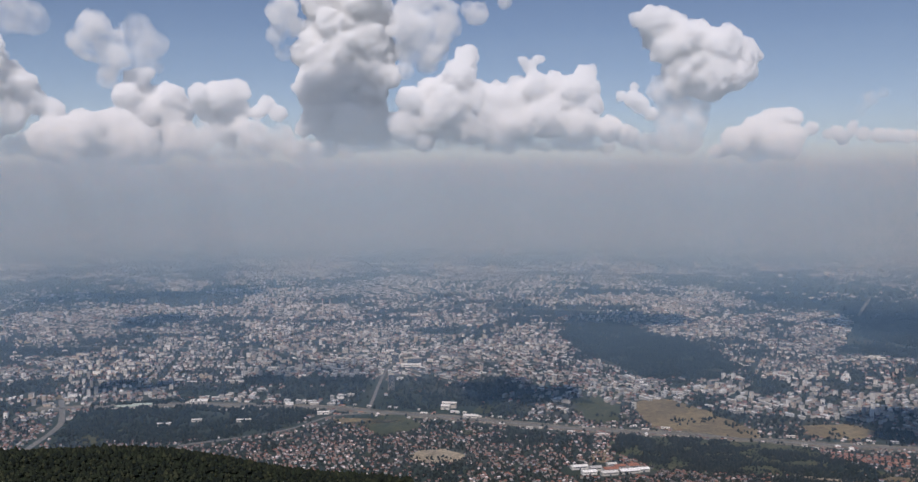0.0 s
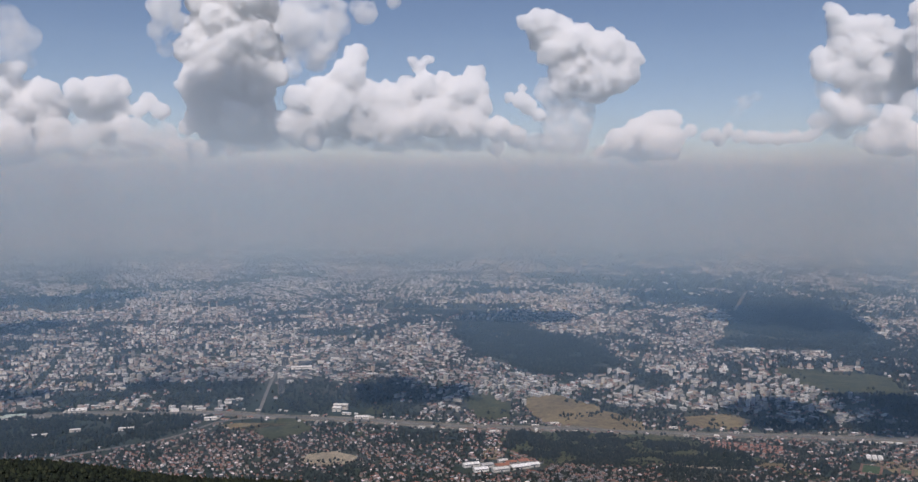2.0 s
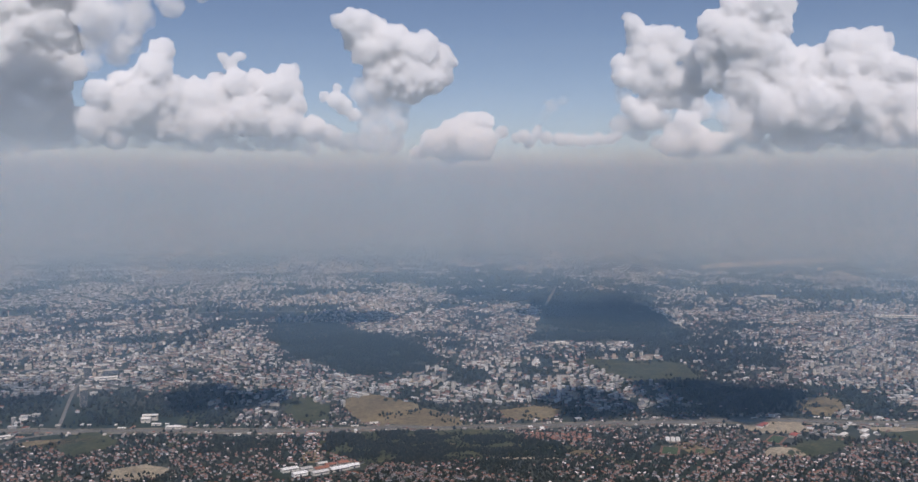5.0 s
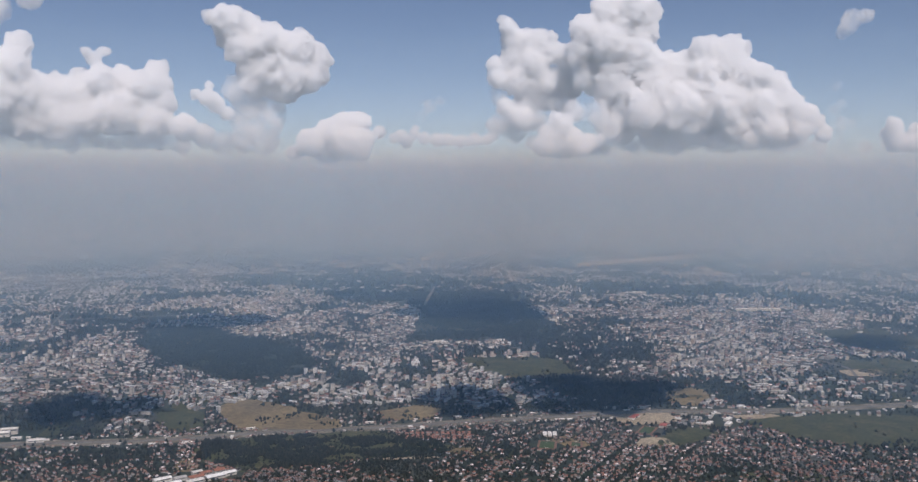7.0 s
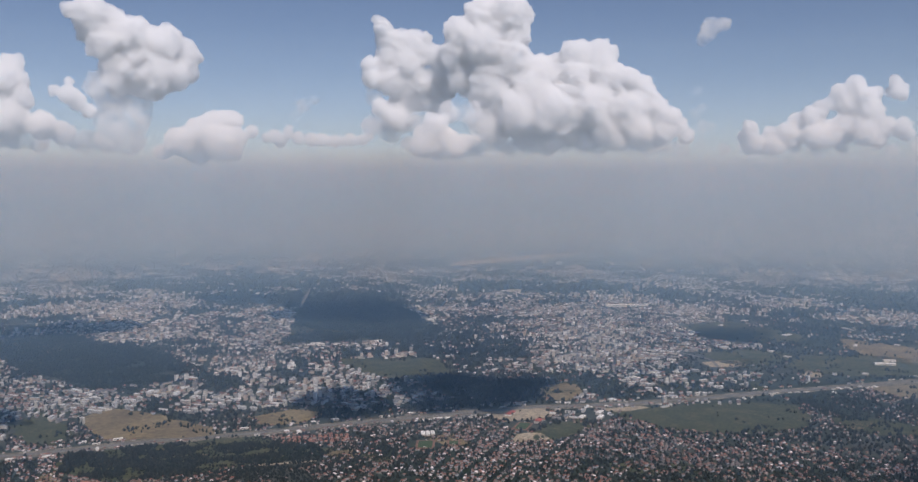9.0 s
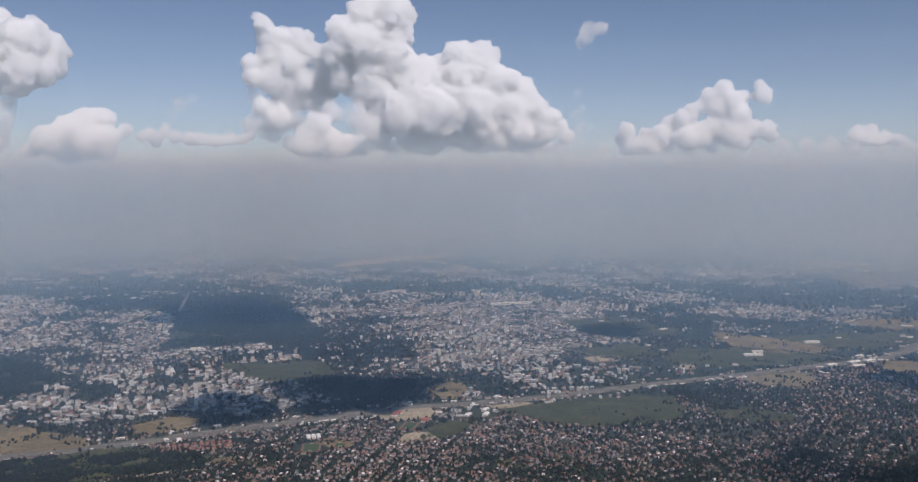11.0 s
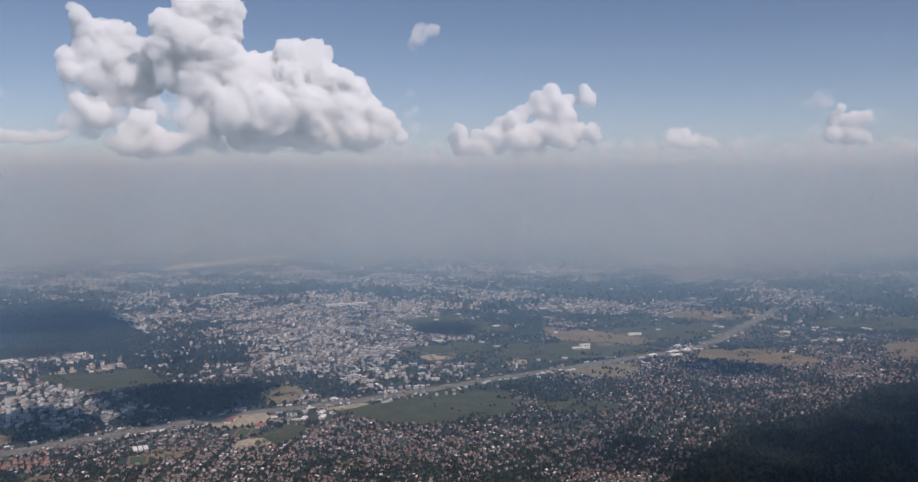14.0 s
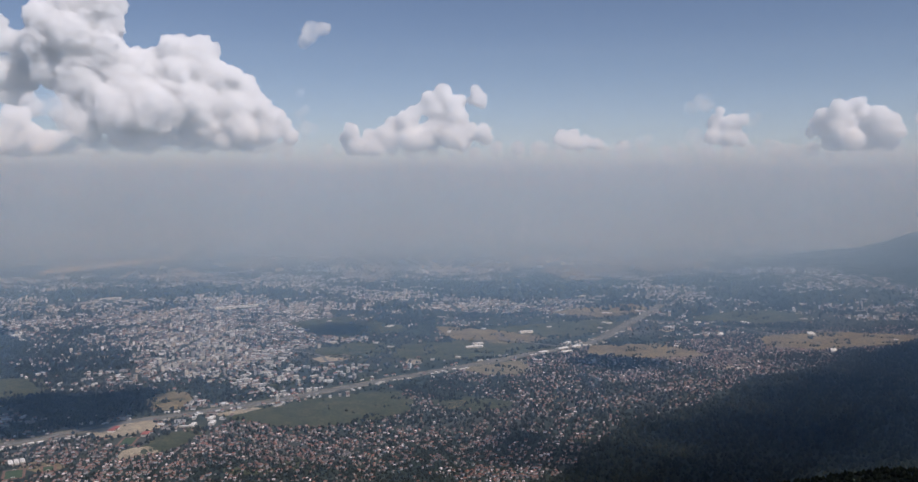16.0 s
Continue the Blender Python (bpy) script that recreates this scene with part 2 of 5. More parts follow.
open_land(DRY_GRASS, "dry meadow beside the highway bridge", [(1259, 832), (1278, 692), (1243, 617), (1159, 673), (1179, 753)])
open_land(MEADOW, "open green land beside the highway", [(1079, 774), (1174, 713), (1203, 578), (1108, 599), (1024, 660), (1004, 725)])
open_land(MEADOW, "overgrown green slope with bushes below the ring road", [(150, 848), (225, 832), (290, 817), (330, 762), (310, 728), (250, 718), (170, 733), (135, 798)])
open_land(MEADOW, "wide open green land with a few bushes", [(1090, 884), (1180, 843), (1240, 882), (1230, 983), (1151, 1014), (1090, 964)])
open_land(MEADOW, "open rough grassland with bushes near the highway", [(1279, 742), (1398, 680), (1477, 619), (1437, 579), (1317, 581), (1258, 632)])
open_land(DRY_GRASS, "dry open fields beyond the highway", [(1498, 739), (1638, 697), (1697, 626), (1597, 597), (1497, 639)])
open_land(MEADOW, "green pasture below the mountain", [(1556, 498), (1695, 455), (1734, 355), (1634, 306), (1555, 377)])
open_land(MEADOW, "rough grass around the town's edge", [(985, 866), (1060, 845), (1079, 784), (1009, 755), (960, 796)])
open_land(BARE, "pale bare earth of a building site", [(-40, 793), (-22, 801), (2, 793), (8, 779), (-15, 773), (-38, 779)])
open_land(DRY_GRASS, "dry clearing beside the slip road", [(-125, 904), (-95, 910), (-62, 900), (-70, 888), (-115, 888)])
open_land(MEADOW, "long grass strip above the ring road", [(120, 992), (150, 1002), (172, 952), (160, 897), (130, 897)])
open_land(BARE, "gravel yard beside the sports ground", [(520, 681), (545, 671), (535, 651), (505, 659)])
open_land(BARE, "bare car park by the ring road", [(655, 707), (700, 689), (692, 679), (650, 696)])
open_land(BARE, "bare earth lot near the highway", [(935, 821), (985, 801), (970, 776), (925, 791)])
open_land(MEADOW, "grassy clearing in the town", [(546, 1109), (656, 1034), (621, 944), (536, 970), (526, 1050)])
CLEAR = [(428, 695, 17), (453, 686, 10), (543, 699, 16), (565, 702, 9), (448, 723, 10), (125, 737, 24), (150, 733, 14), (100, 737, 16), (628, 688, 18), (-62, 1169, 14), (0, 935, 24), (1205, 1288, 17), (1232, 1272, 17), (1258, 1260, 17), (1280, 1250, 17), (1200, 1578, 20), (1274, 664, 16), (563, 1219, 16)]  # kept free of houses and trees: x, y, radius
STRIPS = [
    (286, 807, 26, 5, -14, MEADOW), (243, 814, 16, 5, -13, DRY_GRASS), (296, 704, 28, 3, -18, BARE), (288, 753, 20, 7, -15, MEADOW), (227, 781, 24, 4, -13, DRY_GRASS), (335, 728, 16, 7, -19, MEADOW), (245, 737, 20, 5, -13, MEADOW), (349, 710, 14, 6, -23, DRY_GRASS), (228, 765, 18, 4, -13, DRY_GRASS), (285, 798, 20, 7, -14, MEADOW),
]
ROADS = {}
ROADS["ring_road"] = (6.5, [(-446, 946), (-285, 966), (-140, 952), (-80, 932), (10, 907), (120, 868), (230, 847), (285, 827), (460, 786), (585, 755), (705, 704), (859, 659), (1018, 610), (1118, 582), (1232, 547), (1402, 560), (1717, 601)])
ROADS["boulevard"] = (3.6, [(-95, 947), (-90, 1166), (-55, 1281), (15, 1455)])
ROADS["west_road"] = (6.0, [(-385, 747), (-390, 866), (-405, 916), (-436, 986)])
ROADS["slip_road"] = (4.0, [(-255, 812), (-170, 862), (-130, 917), (-80, 932)])
ROADS["park_avenue"] = (5.0, [(700, 1590), (858, 1886)])
ROADS["north_avenue"] = (3.0, [(15, 1455), (90, 1888), (191, 2488)])
ROADS["cross_avenue"] = (3.0, [(-641, 1318), (-301, 1290), (-70, 1231), (110, 1181)])
ROADS["belt_avenue"] = (3.0, [(-602, 1667), (0, 1719), (522, 1608)])
ROADS["hill_road"] = (4.0, [(965, 881), (960, 826), (930, 786)])
ROADS["village_road"] = (4.0, [(1507, 573), (1500, 403), (1404, 249)])


def inside(x, y, poly):
    hit = np.zeros(len(x), bool)
    for (x0, y0), (x1, y1) in zip(poly, poly[1:] + poly[:1]):
        cross = (y0 > y) != (y1 > y)
        if y1 != y0:
            hit ^= cross & (x < (x1 - x0) * (y - y0) / (y1 - y0) + x0)
    return hit


def road_gap(x, y):
    """Distance to the nearest road's edge."""
    best = np.full(len(x), 1e9)
    for width, line in ROADS.values():
        for (x0, y0), (x1, y1) in zip(line, line[1:]):
            dx, dy = x1 - x0, y1 - y0
            s = np.clip(((x - x0) * dx + (y - y0) * dy) / (dx * dx + dy * dy), 0, 1)
            best = np.minimum(best, np.hypot(x - x0 - s * dx, y - y0 - s * dy) - width / 2)
    return best


def smooth_line(line, step):
    """Points along a Catmull-Rom curve through line."""
    p = [Vector(q) for q in line]
    p = [p[0] * 2 - p[1], *p, p[-1] * 2 - p[-2]]
    out = []
    for a, b, c, d in zip(p, p[1:], p[2:], p[3:]):
        k = max(2, int((c - b).length / step))
        for i in range(k):
            s = i / k
            out.append(0.5 * (2 * b + (c - a) * s + (2 * a - 5 * b + 4 * c - d) * s * s + (3 * b - a - 3 * c + d) * s ** 3))
    return out + [p[-2]]


def build_road(name, width, line, label, lift=0.45, mat=None):
    pts = smooth_line(line, 12)
    v = []
    for i, p in enumerate(pts):
        d = (pts[min(i + 1, len(pts) - 1)] - pts[max(i - 1, 0)]).normalized()
        n = Vector((-d.y, d.x))
        for s, dz in ((-0.5, -0.4), (-0.5, 0), (0.5, 0), (0.5, -0.4)):
            q = p + n * width * s
            v.append((q.x, q.y, float(height(q.x, q.y)) + lift + dz))
    f = [(4 * i + k, 4 * i + k + 1, 4 * i + k + 5, 4 * i + k + 4) for i in range(len(pts) - 1) for k in range(3)]
    ob = quick_mesh(name, np.array(v), np.array(f), [mat or ASPHALT])
    return tagged(ob, label, "road", kind="structure")


def build_field(mat, label, poly, seed):
    """A patch of land with an uneven edge, draped on the ground."""
    line = smooth_line(poly + poly[:1], 10)[:-1]
    c = sum(line, Vector((0, 0))) / len(line)
    rings, n = 7, len(line)
    v = []
    for k in range(rings):
        s = 1 - k / rings
        for p in line:
            q = c + (p - c) * s
            if k == 0:
                q += (p - c).normalized() * 14 * (float(lattice_noise(p.x, p.y, 12, seed)) - 0.5)
            v.append((q.x, q.y, float(height(q.x, q.y)) + 0.3))
    v.append((c.x, c.y, float(height(c.x, c.y)) + 0.3))
    f = [(k * n + i, k * n + (i + 1) % n, (k + 1) * n + (i + 1) % n, (k + 1) * n + i) for k in range(rings - 1) for i in range(n)]
    ob = quick_mesh("field", np.array(v), np.array(f), [mat])
    bm = bmesh.new()
    bm.from_mesh(ob.data)
    bm.verts.ensure_lookup_table()
    for i in range(n):
        bm.faces.new([bm.verts[rings * n], bm.verts[(rings - 1) * n + i], bm.verts[(rings - 1) * n + (i + 1) % n]])
    bmesh.ops.recalc_face_normals(bm, faces=bm.faces)
    bm.to_mesh(ob.data)
    bm.free()
    return tagged(ob, label, "field", kind="structure")


build_road("road_verge", 20.0, ROADS["ring_road"][1], "pale gravel and dry grass verge beside the ring road", 0.28, VERGE)
for k, (mat, label, poly) in enumerate(FIELDS):
    build_field(mat, label, poly, 40 + k)
for name, (width, line) in ROADS.items():
    build_road(name, width, line, "grey asphalt " + name.replace("_", " ") + " through the city")

# ---- the city ----
rng = np.random.default_rng(7)


def districts():
    """Seeds of the quarters, each with its street direction and kind."""
    out = []
    while len(out) < 520:
        az, r = rng.uniform(-32, 90), math.sqrt(rng.uniform(620 ** 2, 4300 ** 2))
        if rng.random() > min(1.0, (1300 / r) ** 1.2):
            continue
        a = radians(az)
        x, y = r * math.sin(a), r * math.cos(a)
        out.append((x, y, rng.uniform(0, math.pi), rng.random(), az, r))
    return np.array(out)


QUARTERS = districts()


def quarter_of(x, y):
    best, who = np.full(len(x), 1e18), np.zeros(len(x), int)
    for k, q in enumerate(QUARTERS):
        d = (x - q[0]) ** 2 + (y - q[1]) ** 2
        m = d < best
        best[m], who[m] = d[m], k
    return who


def city_lattice(spacing_u, spacing_v, r0, r1, jitter):
    """Plots in rows along each quarter's streets, between two distances: x, y, street angle, quarter."""
    xs, ys, angles, ks = [], [], [], []
    for k, q in enumerate(QUARTERS):
        if q[5] < r0 - 250 or q[5] > r1 + 250:
            continue
        reach = 90 + 0.09 * q[5]
        u, v = np.meshgrid(np.arange(-reach, reach, spacing_u), np.arange(-reach, reach, spacing_v))
        street = (np.arange(u.shape[1]) % 6 == 0)[None, :] | (np.arange(u.shape[0]) % 9 == 0)[:, None]
        u, v = u[~street], v[~street]
        u, v = u + rng.normal(0, jitter * spacing_u, len(u)), v + rng.normal(0, jitter * spacing_v, len(v))
        c, s = math.cos(q[2]), math.sin(q[2])
        xs.append(q[0] + c * u - s * v), ys.append(q[1] + s * u + c * v)
        angles.append(np.full(len(u), q[2])), ks.append(np.full(len(u), k))
    x, y, a, k = (np.concatenate(w) for w in (xs, ys, angles, ks))
    r, az = np.hypot(x, y), np.degrees(np.arctan2(x, y))
    keep = (r > r0) & (r < r1) & (az > -33) & (az < 91)
    x, y, a, k = x[keep], y[keep], a[keep], k[keep]
    keep = quarter_of(x, y) == k
    return x[keep], y[keep], a[keep], k[keep]


def open_ground(x, y, margin=3.0):
    """True where nothing else lies: no road, field or park, and off the mountain."""
    ok = road_gap(x, y) > margin
    for poly in PARKS.values():
        ok &= ~inside(x, y, poly)
    for _, _, poly in FIELDS:
        ok &= ~inside(x, y, poly)
    for cx, cy, w, d, _, _ in STRIPS:
        ok &= np.hypot((x - cx) / w, (y - cy) / (d + 3)) > 1
    for cx, cy, wide in CLEAR:
        ok &= np.hypot(x - cx, y - cy) > wide
    return ok & (np.hypot(x, y) > foot(x, y) * 1.02) & (height(x, y) < 30)


AIRPORT = [(1405, 2132), (1707, 2169), (2008, 2217), (2049, 2307), (1767, 2309), (1486, 2241)]


def farmland(x, y):
    """How far out into the open plain: 0 in the city, 1 past its edge."""
    r, az = np.hypot(x, y), np.degrees(np.arctan2(x, y))
    edge = np.interp(az, [-33, 0, 12, 25, 40, 60, 91], [3050, 3050, 2900, 2750, 2550, 2400, 2200])
    return unit_steps(-120, 160, r - edge + 500 * (lattice_noise(x, y, 300, 91) - 0.5))


DENSITY = [  # x, y, spread, how much more (or less) is built there
    (-351, 1140, 220, 0.6), (-150, 1320, 260, 0.65), (60, 1241, 180, 0.65), (-100, 1111, 90, 0.3), (-301, 1489, 250, 0.3), (151, 1938, 400, 0.35),
    (-151, 2138, 350, 0.3), (421, 1140, 130, 0.35), (481, 1319, 150, 0.3), (821, 1237, 150, 0.1), (962, 1485, 250, 0.1), (851, 1197, 70, -0.5), (1011, 1165, 60, -0.5),
]
DENSITY += [
    (901, 986, 120, 0.1), (1803, 1356, 350, 0.4), (1949, 873, 300, 0.2), (1303, 1032, 150, 0.4), (610, 879, 120, -0.7), (720, 779, 80, -0.5), (381, 951, 110, -0.3), (-502, 1847, 170, -0.8), (-717, 1926, 140, -0.6),
    (-223, 1773, 80, -0.6), (-917, 1958, 140, -0.6), (1096, 747, 110, -0.7), (1349, 647, 170, -0.6), (110, 982, 70, -0.7), (900, 1120, 150, -0.2),
]


def built_up(x, y):
    """How densely built the plain is: 0..1."""
    r, az = np.hypot(x, y), np.degrees(np.arctan2(x, y))
    d = 0.46 - 0.07 * unit_steps(15, 25, az) + 1.1 * (lattice_noise(x, y, 420, 13) - 0.5) + 2.1 * (lattice_noise(x, y, 130, 11) - 0.5) + 1.9 * (lattice_noise(x, y, 45, 12) - 0.5)
    for cx, cy, size, more in DENSITY:
        d = d + more * np.exp(-((x - cx) ** 2 + (y - cy) ** 2) / size ** 2)
    d = d - 0.3 * unit_steps(2600, 3600, r) - 0.14 * unit_steps(33, 40, az) * unit_steps(1000, 1150, r) * unit_steps(2400, 1900, r)
    d = d - 0.5 * unit_steps(50, 60, az) * unit_steps(1000, 1150, r) * unit_steps(1650, 1450, r)
    return np.clip(d, 0, 1)


HOUSE_V = np.array([(-.5, -.5, 0), (.5, -.5, 0), (.5, .5, 0), (-.5, .5, 0), (-.5, -.5, 1), (.5, -.5, 1), (.5, .5, 1), (-.5, .5, 1)], float)
WALL_F = np.array([(0, 1, 5, 4), (1, 2, 6, 5), (2, 3, 7, 6), (3, 0, 4, 7)])
ROOF_V = np.array([(-.56, -.58, 0), (.56, -.58, 0), (.56, .58, 0), (-.56, .58, 0), (-.3, 0, 1), (.3, 0, 1)], float)


def turned(u, v, a):
    c, s = np.cos(a)[:, None], np.sin(a)[:, None]
    return c * u - s * v, s * u + c * v


def many_boxes(name, x, y, a, w, d, h, wall, roof, label, category):
    """Flat-roofed buildings with a roof slab that stands a little proud, joined."""
    n = len(x)
    z0 = height(x, y) - 1.0
    box = np.concatenate([HOUSE_V, HOUSE_V[4:] * (1.03, 1.03, 1), HOUSE_V[4:] * (1.03, 1.03, 1) + (0, 0, 0)])
    u, v = turned(box[None, :, 0] * w[:, None], box[None, :, 1] * d[:, None], a)
    zz = np.empty((n, 16))
    zz[:, :4], zz[:, 4:8], zz[:, 8:12], zz[:, 12:] = z0[:, None], (z0 + h)[:, None], (z0 + h)[:, None], (z0 + h + 0.5)[:, None]
    V = np.stack([x[:, None] + u, y[:, None] + v, zz], -1).reshape(-1, 3)
    F0 = np.concatenate([WALL_F, WALL_F + 8, [(12, 13, 14, 15)]])
    F = (F0[None] + (np.arange(n) * 16)[:, None, None]).reshape(-1, 4)
    I = np.tile([0, 0, 0, 0, 1, 1, 1, 1, 1], n)
    return tagged(quick_mesh(name, V, F, [wall, roof], I), label, category, kind="stuff")


def many_houses(name, x, y, a, w, d, h, label):
    """Houses with hipped roofs, joined."""
    n = len(x)
    z0 = height(x, y) - 1.0
    u, v = turned(HOUSE_V[None, :, 0] * w[:, None], HOUSE_V[None, :, 1] * d[:, None], a)
    W = np.stack([x[:, None] + u, y[:, None] + v, z0[:, None] + HOUSE_V[None, :, 2] * (h[:, None] + 1.0)], -1)
    u, v = turned(ROOF_V[None, :, 0] * w[:, None], ROOF_V[None, :, 1] * d[:, None], a)
    R = np.stack([x[:, None] + u, y[:, None] + v, (z0 + h + 1.0)[:, None] + ROOF_V[None, :, 2] * (d * 0.36)[:, None]], -1)
    V = np.concatenate([W, R], 1).reshape(-1, 3)
    F0 = np.array([(0, 1, 5, 4), (1, 2, 6, 5), (2, 3, 7, 6), (3, 0, 4, 7), (8, 9, 13, 12), (10, 11, 12, 13), (9, 10, 13, 13), (11, 8, 12, 12)])
    quads, tris = F0[:6], F0[6:, :3]
    Fq = (quads[None] + (np.arange(n) * 14)[:, None, None]).reshape(-1, 4)
    Ft = (tris[None] + (np.arange(n) * 14)[:, None, None]).reshape(-1, 3)
    Ft = np.concatenate([Ft, np.zeros((0, 3), int)])
    split = np.concatenate([Fq[:, [0, 1, 2]], Fq[:, [0, 2, 3]], Ft])
    mq = np.tile([0, 0, 0, 0, 1, 1], n)
    I = np.concatenate([mq, mq, np.ones(len(Ft), int)])
    return tagged(quick_mesh(name, V, split, [HOUSE_WALL, ROOF_TILE], I), label, "house", kind="stuff")


def clump(subdivisions, seed):
    """One uneven leafy crown of radius 1 about its base."""
    bm = bmesh.new()
    if subdivisions:
        bmesh.ops.create_icosphere(bm, subdivisions=subdivisions, radius=1)
    else:
        vs = [bm.verts.new(q) for q in ((1, 0, 0), (0, 1, 0), (-1, 0, 0), (0, -1, 0), (0, 0, 1), (0, 0, -1))]
        for i in range(4):
            bm.faces.new((vs[i], vs[(i + 1) % 4], vs[4]))
            bm.faces.new((vs[(i + 1) % 4], vs[i], vs[5]))
        bm.verts.index_update()
    r = np.random.default_rng(seed)
    v = np.array([q.co[:] for q in bm.verts]) * r.uniform(0.72, 1.22, (len(bm.verts), 1))
    v[:, 2] = v[:, 2] * 1.05 + 0.75
    f = np.array([[q.index for q in t.verts] for t in bm.faces])
    bm.free()
    return v, f


def many_trees(name, x, y, size, subdivisions, mat, label, sink=0.0):
    Vs, Fs, off = [], [], 0
    pick = rng.integers(0, 5, len(x))
    turn = rng.uniform(0, 6.28, len(x))
    tall = size * rng.uniform(0.85, 1.35, len(x))
    z = height(x, y) - sink * size
    for k in range(5):
        v, f = clump(subdivisions, 90 + k)
        m = pick == k
        u, w = turned(v[None, :, 0] * size[m][:, None], v[None, :, 1] * size[m][:, None], turn[m])
        V = np.stack([x[m][:, None] + u, y[m][:, None] + w, z[m][:, None] + v[None, :, 2] * tall[m][:, None]], -1).reshape(-1, 3)
        n = int(m.sum())
        Fs.append((f[None] + (np.arange(n) * len(v))[:, None, None]).reshape(-1, 3) + off)
        Vs.append(V)
        off += len(V)
    return tagged(quick_mesh(name, np.concatenate(Vs), np.concatenate(Fs), [mat], None, False), label, "trees", kind="stuff")


def spread(n, r0, r1, a0=-33, a1=91):
    r, a = np.sqrt(rng.uniform(r0 * r0, r1 * r1, n)), np.radians(rng.uniform(a0, a1, n))
    return r * np.sin(a), r * np.cos(a)


def house_zone(x, y):
    """1 where small houses stand, 0 where apartment blocks do."""
    r, az = np.hypot(x, y), np.degrees(np.arctan2(x, y))
    edge = np.interp(az, [-33, -20, -5, 10, 20, 30, 40, 50, 60, 75, 91], [1010, 990, 900, 940, 970, 930, 930, 930, 1180, 1500, 1700])
    return r + 120 * (lattice_noise(x, y, 80, 21) - 0.5) < edge


def suburb(x, y):
    """How thickly the suburb's plots are built."""
    az = np.degrees(np.arctan2(x, y))
    base = np.interp(az, [-33, 0, 20, 30, 45, 58, 91], [0.6, 0.55, 0.36, 0.46, 0.58, 0.5, 0.46])
    return np.clip(base + 0.9 * (lattice_noise(x, y, 70, 31) - 0.5) + 0.5 * (lattice_noise(x, y, 26, 32) - 0.5), 0.02, 0.95)


# small houses of the suburbs
x, y, a, k = city_lattice(4.25, 4.05, 640, 1750, 0.26)
m = open_ground(x, y) & house_zone(x, y) & (rng.random(len(x)) < suburb(x, y))
x, y, a = x[m], y[m], a[m] + rng.integers(0, 2, m.sum()) * math.pi / 2
near = (np.hypot(x, y) < 800) & (np.degrees(np.arctan2(x, y)) > 12) & (np.degrees(np.arctan2(x, y)) < 60)
near &= np.cumsum(near) <= 300
NEAR_X, NEAR_Y, NEAR_A = x[near], y[near], a[near]
x, y, a = x[~near], y[~near], a[~near]
n = len(x)
many_houses("suburb_houses", x, y, a, rng.uniform(1.4, 3.1, n), rng.uniform(1.3, 2.2, n), rng.uniform(0.9, 1.8, n), "plastered suburban houses with clay tile roofs among trees")

# apartment blocks
x, y, a, k = city_lattice(12.0, 8.8, 800, 2500, 0.2)
m = open_ground(x, y, 2.5) & ~house_zone(x, y) & (rng.random(len(x)) < built_up(x, y))
x, y, a, k = x[m], y[m], a[m], k[m]
near = (np.hypot(x, y) < 1200) & (rng.random(len(x)) < 0.5)
near &= np.cumsum(near) <= 240
BLOCK_X, BLOCK_Y, BLOCK_A = x[near], y[near], a[near]
x, y, a, k = x[~near], y[~near], a[~near], k[~near]
n = len(x)
kind = QUARTERS[k, 3]
tower = rng.random(n) < 0.03 + 0.25 * (kind > 0.72)
w = np.where(tower, rng.uniform(3.2, 4.8, n), rng.uniform(3.6, 11.5, n))
d = np.where(tower, rng.uniform(3, 4, n), rng.uniform(2.3, 3.7, n))
h = np.where(tower, rng.uniform(5.5, 9.5, n), rng.uniform(2.0, 4.8, n) * (0.7 + 0.5 * kind))
h = h * np.interp(np.hypot(x, y), [1200, 2200], [1.0, 0.8])
a = a + (rng.random(n) < 0.3) * math.pi / 2
many_boxes("apartment_blocks", x, y, a, w, d, h, BLOCK_WALL, BLOCK_ROOF, "plastered and concrete apartment blocks with flat roofs", "building")
# low buildings between the blocks
x, y, a, k = city_lattice(7.2, 6.6, 850, 1900, 0.27)
m = open_ground(x, y, 3) & ~house_zone(x, y) & (rng.random(len(x)) < 0.4 * built_up(x, y) + 0.05)
x, y, a = x[m], y[m], a[m]
n = len(x)
many_houses("town_houses", x, y, a, rng.uniform(2.0, 4.6, n), rng.uniform(1.9, 3.0, n), rng.uniform(1.2, 2.6, n), "low town houses with tiled roofs between the blocks")
# the far city
x, y, a, k = city_lattice(20, 18, 2400, 4450, 0.25)
m = (rng.random(len(x)) < 1.0 * built_up(x, y) * np.interp(np.hypot(x, y), [2300, 3600, 4450], [1, 0.6, 0.3]) * (1 - 0.85 * farmland(x, y))) & (height(x, y) < 20) & ~inside(x, y, AIRPORT)
x, y, a = x[m], y[m], a[m]
n = len(x)
many_boxes("far_city", x, y, a, rng.uniform(8, 26, n), rng.uniform(4, 9, n), rng.uniform(3, 8, n), BLOCK_WALL, BLOCK_ROOF, "far pale city buildings sunk in haze", "building")

